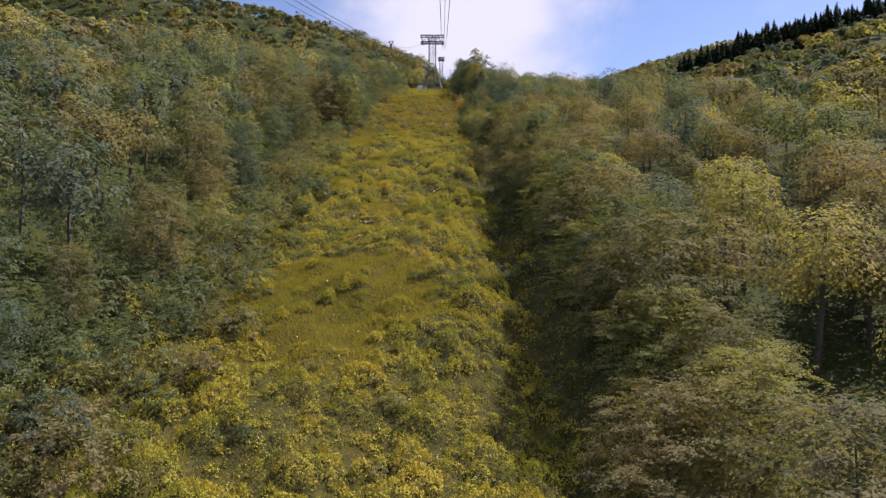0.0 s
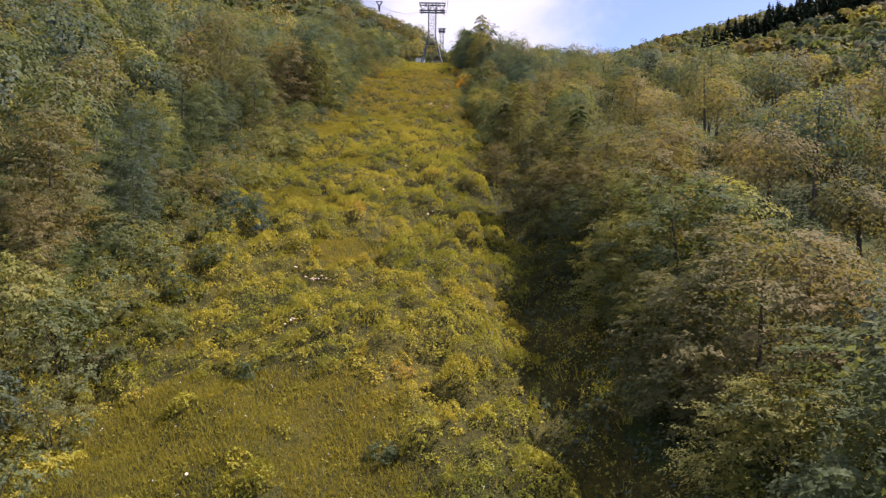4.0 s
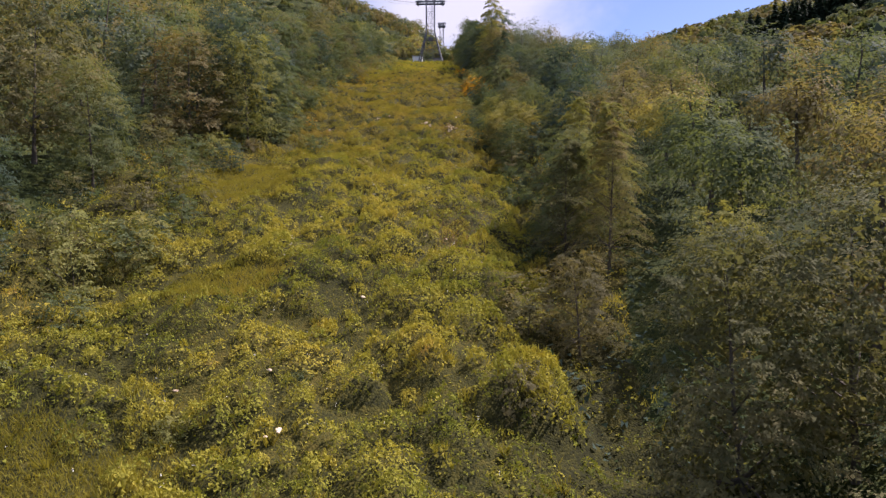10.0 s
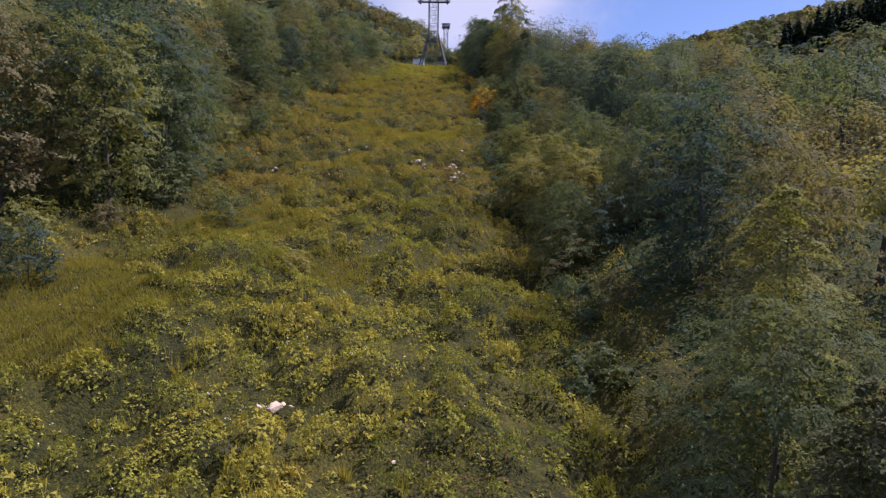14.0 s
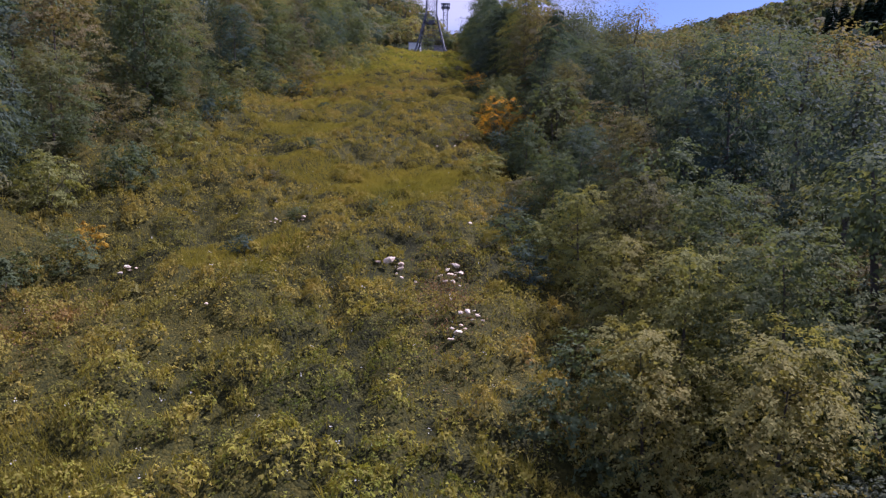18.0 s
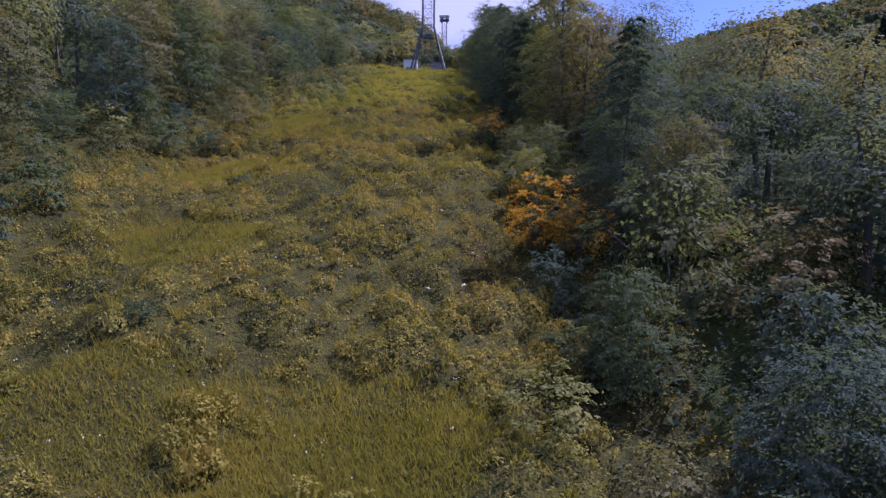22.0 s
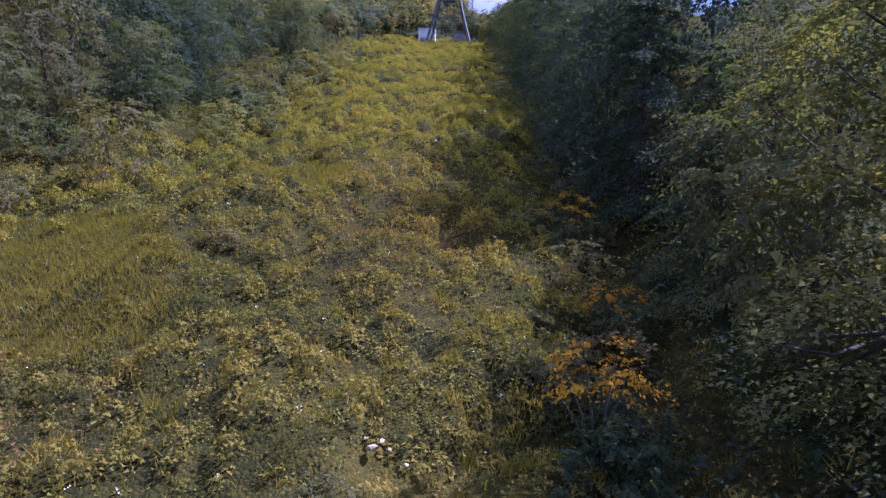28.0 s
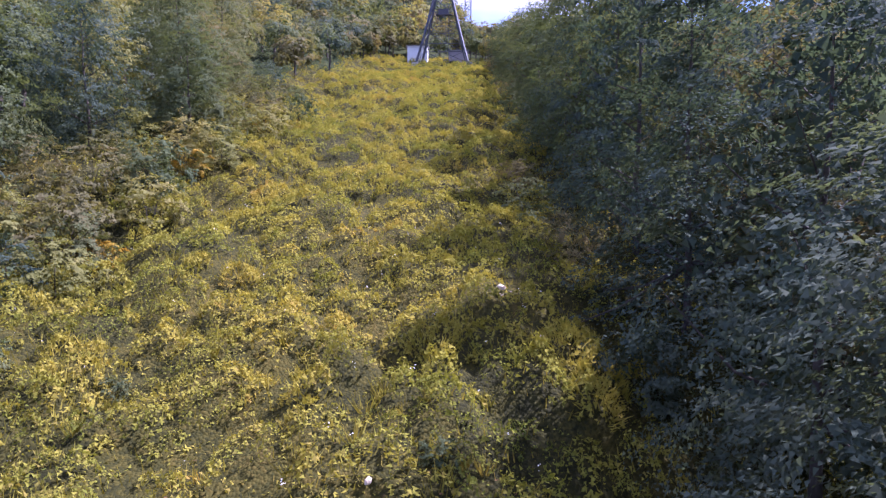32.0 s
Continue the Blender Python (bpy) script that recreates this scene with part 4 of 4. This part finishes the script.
        if book:
            if book is near_trees and rng.random() < (0.5 if y > 150 else 0.3 if y > 50 else 0.0):
                book = tiered_trees
            set_plant(book[kind][rng.integers(2)], x, y, tall * rng.uniform(0.95, 1.12), rng.uniform(0.9, 1.12) * (0.74 if x > 0 and y < 48 else 1.0), rng)
        else:
            FAR_SPOTS[kind].append((x, y, (3.1 if d < 18 else 3.7) * math.sqrt(tall) * rng.uniform(0.85, 1.2), 8.6 * tall * rng.uniform(0.78, 1.2), 2500 if x > 0 and d < 16 and y < 235 else 1300 if d < 15 and y < 250 else 1900 if x > 0 and d < 26 and y < 235 else 1200 if x > 0 and d < 40 and y < 235 else 700 if d < 34 else 520))
    for x, y in spread(rng, 2200, (-24, -8, 6, 300), lambda x, y: 2.35, lambda x, y: left_edge(y) - 5.6 < x < left_edge(y) + 0.9 and y < 250):
        set_plant(shrubs[pick(rng, (3.5, 2.5, 1.0, 1.6, 0.4))][rng.integers(2)], x, y, rng.uniform(0.65, 1.3), rng.uniform(0.8, 1.15), rng)
    for x, y in spread(rng, 300, (1, 9, 8, 300), lambda x, y: 2.6, lambda x, y: y > 70 and right_edge(y) - 0.2 < x < right_edge(y) + 2.6):
        set_plant(shrubs[pick(rng, (3, 2, 1, 2, 1))][rng.integers(2)], x, y, rng.uniform(0.6, 1.1), rng.uniform(0.8, 1.15), rng)
    for x, y in spread(rng, 120, (7, 16, 110, 152), lambda x, y: 2.3, lambda x, y: True):
        set_plant(shrubs[pick(rng, (3, 2, 3, 0.5, 0.5))][rng.integers(2)], x, y, rng.uniform(1.0, 1.6), rng.uniform(0.8, 1.15), rng)
    for x, y in spread(rng, 110, (-11, 1, 8, 300), lambda x, y: 3.5, lambda x, y: left_edge(y) + 1.5 < x < right_edge(y) - 1.5):
        set_plant(shrubs[pick(rng, (3, 2, 1, 3, 0.5))][0], x, y, rng.uniform(0.32, 0.55), rng.uniform(0.7, 0.95), rng)
    spots = spread(rng, 16000, (-330, 330, -70, 640), lambda x, y: 3.5 if 300 < y < 380 and -50 < x < 20 else 5.3 + 0.004 * abs(y), lambda x, y: (x > 69 or x < -79 or (y > 316 and (x < -13 or x > 5 or y > 325)) or (y < 6 and not -14 < x < 6)) and abs(x) < 0.75 * (y + 150))
    for x, y in ((-18.0, 309), (-18.2, 314), (-16.0, 319), (-11.5, 322), (-6, 321), (-2.5, 321), (1, 320), (3.8, 316), (5, 311.5), (-16.5, 318), (-11, 322.5), (6.5, 306), (7, 300)):
        FAR_SPOTS[pick(rng, (3, 3, 1, 3, 0.5))].append((x, y, rng.uniform(2.2, 2.8), rng.uniform(4.5, 6.5), 720))
    for x, y in ((20.5, 33), (23.2, 37.5), (18.6, 29.5), (21.6, 29)):
        FAR_SPOTS["olive"].append((x, y, 2.9, 6.2, 1900))
    for x, y in spots:
        tall = 0.74 if x > 0 and y < 330 else 1.0
        FAR_SPOTS[pick(rng, (3, 3, 2, 1, 1.4))].append((x, y, rng.uniform(5.0, 6.4), tall * rng.uniform(7, 10.5), 340 if 300 < y < 400 and -60 < x < 30 else 140))


plant_woods()


def bushes():
    """Low bushes that cover the lower slope beside the clearing."""
    rng = np.random.default_rng(37)
    parts = []
    for x, y in spread(rng, 260, (-27, -12.5, 12, 62), lambda x, y: 2.1, lambda x, y: x < left_edge(y) - 1.2):
        (v, f), _ = crown_np(rng, rng.uniform(1.5, 2.8), rng.uniform(1.1, 1.8), 0.1, 18, 62, 0.14, 0.25, 0.66, 200)
        parts.append((v + np.array([[x, y, gz(x, y) - 0.05]]), f))
    return join_np(parts)


tagged(new("bushes", mesh_np("bushes", *bushes(), M_GREEN)), "low dark green bushes covering the slope beside the clearing", "bushes", kind="stuff")


def far_crowns(spots, seed):
    """Many crowns in one mesh: each a heap of leafy boughs with gaps between."""
    rng = np.random.default_rng(seed)
    parts = []
    for x, y, r, h, n in spots:
        m = min(max(n // 22, 8), 46)
        c = unit(rng.normal(0, 1, (m, 3)))
        c[:, 2] = np.abs(c[:, 2]) * 1.1 - 0.25
        c *= rng.uniform(0.5, 0.88, (m, 1))
        k = rng.integers(0, m, n)
        d = unit(rng.normal(0, 1, (n, 3)) + c[k] * 0.9 + np.array([[0, 0, 0.5]]))
        p = (c[k] + d * np.array([[1, 1, 0.8]]) * (rng.uniform(0.18, 0.34, m)[k] * rng.uniform(0.75, 1.12, n))[:, None]) * np.array([[r, r, h * 0.5]])
        at = p + np.array([[x, y, gz(x, y) + h * 0.46]])
        leaf = np.interp(n, [120, 280, 520, 760, 1300, 1800, 2500], [1.3, 0.60, 0.40, 0.32, 0.25, 0.195, 0.16])
        parts.append(leaf_tris(rng, at, d * 0.55 + unit(c)[k] * 0.6 + np.array([[0, 0, 0.35]]), np.full(n, leaf), 0.9, 0.24, d * np.array([[1, 1, 0.2]]) - np.array([[0, 0, 0.4]])))
        q = n // 3 if n > 1100 else max(n // 9, 14)
        k = rng.integers(0, m, q)
        core = (c[k] * rng.uniform(0.3, 0.95, (q, 1)) + rng.normal(0, 0.06, (q, 3))) * np.array([[r, r, h * 0.5]]) + np.array([[x, y, gz(x, y) + h * 0.44]])
        parts.append(leaf_tris(rng, core, unit(rng.normal(0, 1, (q, 3))), np.full(q, leaf * (1.15 if n > 1100 else 1.9)), 0.8, 0.3))
    return join_np(parts)


def far_trunks(spots, seed):
    rng = np.random.default_rng(seed)
    return join_np([tube(np.array([[x, y, gz(x, y) - 0.3], [x + rng.uniform(-0.3, 0.3), y, gz(x, y) + h * 0.35], [x + rng.uniform(-0.5, 0.5), y, gz(x, y) + h * 0.75]]), [0.16, 0.11, 0.04], 5)
                    for x, y, r, h, n in spots if n > 200])


for k, (kind, mat, word) in enumerate(KINDS):
    tagged(new("woods", mesh_np("woods", *far_crowns(FAR_SPOTS[kind], 41 + k), mat)), f"dense {word} broadleaf woods covering the mountainside", "woods", kind="stuff")
tagged(new("woods_trunks", mesh_np("woods_trunks", *far_trunks(sum(FAR_SPOTS.values(), []), 47), M_BARK)), "grey-brown trunks standing in the woods", "tree trunks", kind="stuff")
spruce = spruce_thing(np.random.default_rng(51), 14.0, 3.2)
rng = np.random.default_rng(52)
for k in range(230):
    f = k / 229
    x, y = 98 + 95 * f + rng.uniform(-4, 4), 276 - 22 * f + rng.uniform(-8, 8)
    m = Matrix.Translation((x, y, gz(x, y) + 0.2))
    s = copy_thing(spruce, m @ pose(0, 0, 0, 0, 0, rng.uniform(0, 360)))
    c = rng.uniform(0.55, 0.95)
    s.scale = (c, c, c * rng.uniform(0.9, 1.15))
TEMPLATES.append(spruce)

# orange and yellow plants at the edge of the clearing
blaze = plant_thing("orange_sapling", R, M_ORANGE, 3.6, 1.9, 1.2, 24, 150, 0.080, 0.03, 8, "young tree with bright orange autumn leaves beside the woods", "sapling", "orange saplings", 0.2, 8, False, 4)
gold = plant_thing("yellow_shrub", R, M_GOLD, 1.9, 1.0, 0.2, 12, 50, 0.16, 0.025, 6, "shrub with yellow autumn leaves at the clearing's edge", "shrub", "yellow shrubs", 0.3, 6)
for x, y, s in ((4.3, 154, 0.92), (5.4, 151.6, 0.72), (3.6, 152.8, 0.6)):
    set_plant(blaze, x, y, s)
spray = plant_thing("orange_sapling", R, M_ORANGE, 2.7, 1.25, 1.7, 11, 95, 0.075, 0.03, 8, "slim sapling with a flat orange spray of leaves over green bushes", "sapling", "orange saplings", 0.6, 7, False, 2)
for x, y, s in ((2.9, 172.0, 1.0), (4.0, 184.5, 0.9), (4.4, 178.2, 0.7), (3.4, 173.4, 0.6)):
    set_plant(spray, x, y, s)
for x, y, s in ((-13, 215.6, 0.9), (-12.5, 206.7, 0.7), (-13.5, 168, 0.8), (-14, 129, 0.7), (-12.8, 226, 0.8)):
    set_plant(gold, x, y, s)
for x, y, kind, size in ((3.5, 171.9, "green", 1.0), (4.6, 184.2, "green", 1.0), (3.6, 186.0, "dark", 0.9), (2.9, 171.0, "green", 0.95), (3.9, 183.4, "green", 0.9), (4.3, 177.2, "olive", 0.8), (3.3, 173.0, "dark", 0.8), (4.7, 178.0, "green", 0.9), (4.6, 153.4, "olive", 1.3), (5.3, 155.2, "lime", 1.2), (3.4, 157.8, "green", 1.2), (4.6, 138.4, "olive", 1.2), (4.3, 130.4, "lime", 1.1), (3.6, 161.5, "green", 1.0), (-13.2, 197, "lime", 1.2), (-13.8, 201, "green", 1.5), (-12.6, 204, "lime", 1.1), (-14.2, 207, "olive", 1.5), (-12.4, 210, "lime", 1.2), (-13.6, 213, "green", 1.5), (-12.2, 217, "lime", 1.2),
                         (-13.4, 221, "green", 1.5), (-12.0, 225, "lime", 1.2), (-13.0, 229, "olive", 1.4), (-12.2, 234, "green", 1.3), (-6.0, 302.5, "lime", 0.9), (-3.8, 302.2, "lime", 0.7), (0.6, 303, "green", 1.0)):
    set_plant(shrubs[kind][0], x, y, size)
TEMPLATES += [blaze, gold, spray]

# ---- pylon, ropes and huts ----


def rope_height(y):
    """The height of the car's eye line along its way, carried on to the pylon."""
    ys = [METRES * r[2] for r in ROWS] + [308.0]
    zs = [EYE + METRES * r[3] for r in ROWS] + [103.2]
    return float(np.interp(y, ys, zs)) if y <= 308 else 103.2 + (y - 308) * 0.26


def pylon_thing(name, label, cx, cy, z0, height, base, waist, arm, deep, bar):
    """A lattice pylon: four splayed legs to a waist, a straight mast and a trussed cross-arm with saddles."""
    root = new(name)
    root.location = (cx, cy, z0)
    tagged(root, label, "pylon", "ropeway pylons")
    zw, zt = height * 0.48, height - deep
    ring = lambda z: (base + (waist - base) * min(z / zw, 1) ** 0.85) / 2
    levels = [0, 0.14 * height, 0.26 * height, 0.38 * height, zw, 0.58 * height, 0.68 * height, 0.78 * height, zt, height]
    corners = ((-1, -1), (1, -1), (1, 1), (-1, 1))
    for sx, sy in corners:
        part("leg", tube(np.array([(sx * ring(a), sy * ring(a), a - (0.6 if a == 0 else 0)) for a in levels]), [bar * 0.62] * len(levels), 4), M_STEEL, root)
        part("footing", box_np(sx * ring(0) - 0.5, sy * ring(0) - 0.5, -1.6, sx * ring(0) + 0.5, sy * ring(0) + 0.5, 0.15), M_CONCRETE, root, "concrete footing")
    for k, (a, b) in enumerate(zip(levels[:-1], levels[1:])):
        for (ax, ay), (bx, by) in zip(corners, corners[1:] + corners[:1]):
            pa, pb = (ax * ring(a), ay * ring(a), a), (bx * ring(b), by * ring(b), b)
            qa, qb = (bx * ring(a), by * ring(a), a), (ax * ring(b), ay * ring(b), b)
            part("brace", join_np([bar_np(pa, pb, bar * 0.2), bar_np(qa, qb, bar * 0.2), bar_np(qb, pb, bar * 0.26)]), M_STEEL, root)
    for sy in (-1, 1):
        y = sy * waist / 2
        top, low = bar_np((-arm / 2, y, height), (arm / 2, y, height), bar * 1.2), bar_np((-arm / 2 + 0.2, y, zt), (arm / 2 - 0.2, y, zt), bar * 1.2, bar * 1.6)
        part("chord", top, M_STEEL, root)
        part("chord", low, M_STEEL, root)
        n = 8
        web = []
        for k in range(n):
            xa, xb = -arm / 2 + 0.2 + (arm - 0.4) * k / n, -arm / 2 + 0.2 + (arm - 0.4) * (k + 1) / n
            web.append(bar_np((xa, y, zt if k % 2 else height), (xb, y, height if k % 2 else zt), bar * 0.5))
        part("web", join_np(web), M_STEEL, root)
    for x in (-arm / 2 + 0.15, -arm / 4, 0, arm / 4, arm / 2 - 0.15):
        for z in (height, zt):
            part("cross_tie", bar_np((x, -waist / 2, z), (x, waist / 2, z), bar * 0.6), M_STEEL, root)
    for x in (-arm / 2 + 0.9, arm / 2 - 0.9):
        arch = [(x, y, zt - 0.45 + 0.28 * math.cos(y * 0.8)) for y in np.linspace(-1.9, 1.9, 9)]
        part("saddle", join_np([bar_np(p, q, 0.5, 0.3) for p, q in zip(arch, arch[1:])]), M_RUST, root, "dark curved rope saddle")
    part("platform", box_np(-1.3, -waist / 2 - 0.9, height * 0.34, 1.5, -waist / 2 + 0.4, height * 0.34 + 0.14), M_RUST, root)
    part("machine_box", box_np(-0.8, -waist / 2 - 0.7, height * 0.34 + 0.14, 0.9, -waist / 2 + 0.2, height * 0.34 + 1.0), M_RUST, root, "dark equipment box")
    part("ladder", join_np([bar_np((0.55 + d, -ring(0) * 0.2, 0), (0.35 + d, 0, zt), 0.06) for d in (0, 0.45)]), M_STEEL, root)
    return root


pylon_thing("pylon", "tall grey steel lattice pylon carrying the ropeway's cables", -4.8, 308, gz(-4.8, 308) - 0.2, 25.8, 9.4, 3.0, 10.8, 3.0, 0.34)
pylon_thing("pylon", "smaller grey lattice pylon further up the ropeway", -1.0, 399, gz(-1, 399) - 0.2, 126.6 - gz(-1, 399), 3.4, 1.8, 4.0, 1.6, 0.26)


def rope(name, label, x0, x1, y0, y1, lift0, lift1, thick):
    """A wire rope that sags between its ends along the line."""
    pts = [(x0 + (x1 - x0) * t, y, rope_height(y) + lift0 + (lift1 - lift0) * t) for t, y in ((k / 60, y0 + (y1 - y0) * k / 60) for k in range(61))]
    ob = new(name, mesh_np(name, *tube(np.array(pts), [thick] * 61, 6), M_ROPE, True))
    return tagged(ob, label, "cable", "ropeway cables")


for dx, lift, thick in ((-0.32, 6.6, 0.024), (0.0, 5.9, 0.016), (0.32, 6.6, 0.024)):
    rope("wire_rope", "dark steel wire rope stretched up to the pylon", 0.1 + dx, 0.2 + dx, -40, 308, lift, lift * 0.62 + 0.2, thick)
    rope("wire_rope", "dark steel wire rope stretched up to the pylon", -9.6 + dx, -8.8 + dx, -40, 308, lift, lift * 0.62 + 0.2, thick)
carrier = new("rope_carrier")
carrier.location = (-9.3, 122, rope_height(122) + 5.4)
tagged(carrier, "small dark clamp that holds two cables apart", "rope carrier")
part("clamp", join_np([bar_np((-0.42, 0, 0.75), (0, 0, 0.1), 0.16), bar_np((0.42, 0, 0.75), (0, 0, 0.1), 0.16), bar_np((-0.42, 0, 0.78), (0.42, 0, 0.78), 0.1)]), M_RUST, carrier)
part("weight", bar_np((0, 0, 0.3), (0, 0, -0.5), 0.28), M_RUST, carrier)


def hut_thing(name, label, x0, x1, y0, y1, height, wall):
    root = new(name)
    z = min(gz(x, y) for x in (x0, x1) for y in (y0, y1))
    root.location = ((x0 + x1) / 2, (y0 + y1) / 2, z)
    tagged(root, label, "hut")
    a, b = (x1 - x0) / 2, (y1 - y0) / 2
    part("wall", box_np(-a, -b, -0.5, a, -b + 0.2, height), wall, root)
    part("wall", box_np(-a, b - 0.2, -0.5, a, b, height), wall, root)
    part("wall", box_np(-a, -b + 0.2, -0.5, -a + 0.2, b - 0.2, height), wall, root)
    part("wall", box_np(a - 0.2, -b + 0.2, -0.5, a, b - 0.2, height), wall, root)
    part("roof", box_np(-a - 0.2, -b - 0.25, height + 0.003, a + 0.2, b + 0.25, height + 0.16), M_ROOF, root)
    return root


hut_thing("equipment_hut", "plain white-painted hut beside the pylon's foot", -11.7, -8.0, 313.2, 316, 3.6, M_WHITE)
hut_thing("shed", "low greyish pink shed at the pylon's foot", -3.9, -0.4, 313, 315.5, 2.5, M_GREY)


# ---- stones ----
def rock_mesh(seed):
    """An angular, flat shard of stone with chipped edges."""
    rng = np.random.default_rng(70 + seed)
    bm = bmesh.new()
    for p in unit(rng.normal(0, 1, (22, 3))) * rng.uniform(0.38, 0.56, (22, 1)):
        bm.verts.new((p[0], p[1], p[2] * 0.42))
    hull = bmesh.ops.convex_hull(bm, input=bm.verts[:])
    bmesh.ops.delete(bm, geom=[g for g in hull["geom_interior"] if isinstance(g, bmesh.types.BMVert)], context="VERTS")
    bmesh.ops.bevel(bm, geom=bm.edges[:], offset=0.018, segments=1, affect="EDGES")
    me = bpy.data.meshes.new("rock")
    bm.to_mesh(me)
    bm.free()
    me.materials.append(M_ROCK)
    return me


ROCKS = [rock_mesh(k) for k in range(5)]


def rock(x, y, size, rng):
    ob = new("rock", ROCKS[rng.integers(5)])
    ob.matrix_world = Matrix.Translation((x, y, gz(x, y) + size * 0.25 + 0.20)) @ pose(0, 0, 0, rng.uniform(-20, 35), rng.uniform(-20, 20), rng.uniform(0, 360))
    ob.scale = (size * 0.85, size * rng.uniform(0.34, 0.6), size * rng.uniform(0.6, 1.0))
    return tagged(ob, "pale weathered limestone rock lying among the weeds", "rock", "stones in the clearing")


rng = np.random.default_rng(61)
for x, y, size in STONES:
    rock(x, y, size, rng)
    if size > 0.3:
        for k in range(3):
            a, q = rng.uniform(0, 2 * math.pi), size * rng.uniform(0.55, 0.9)
            rock(x + q * math.cos(a), y + q * math.sin(a), size * rng.uniform(0.3, 0.55), rng)

for o in TEMPLATES:
    for c in list(o.children_recursive) + [o]:
        bpy.data.objects.remove(c)
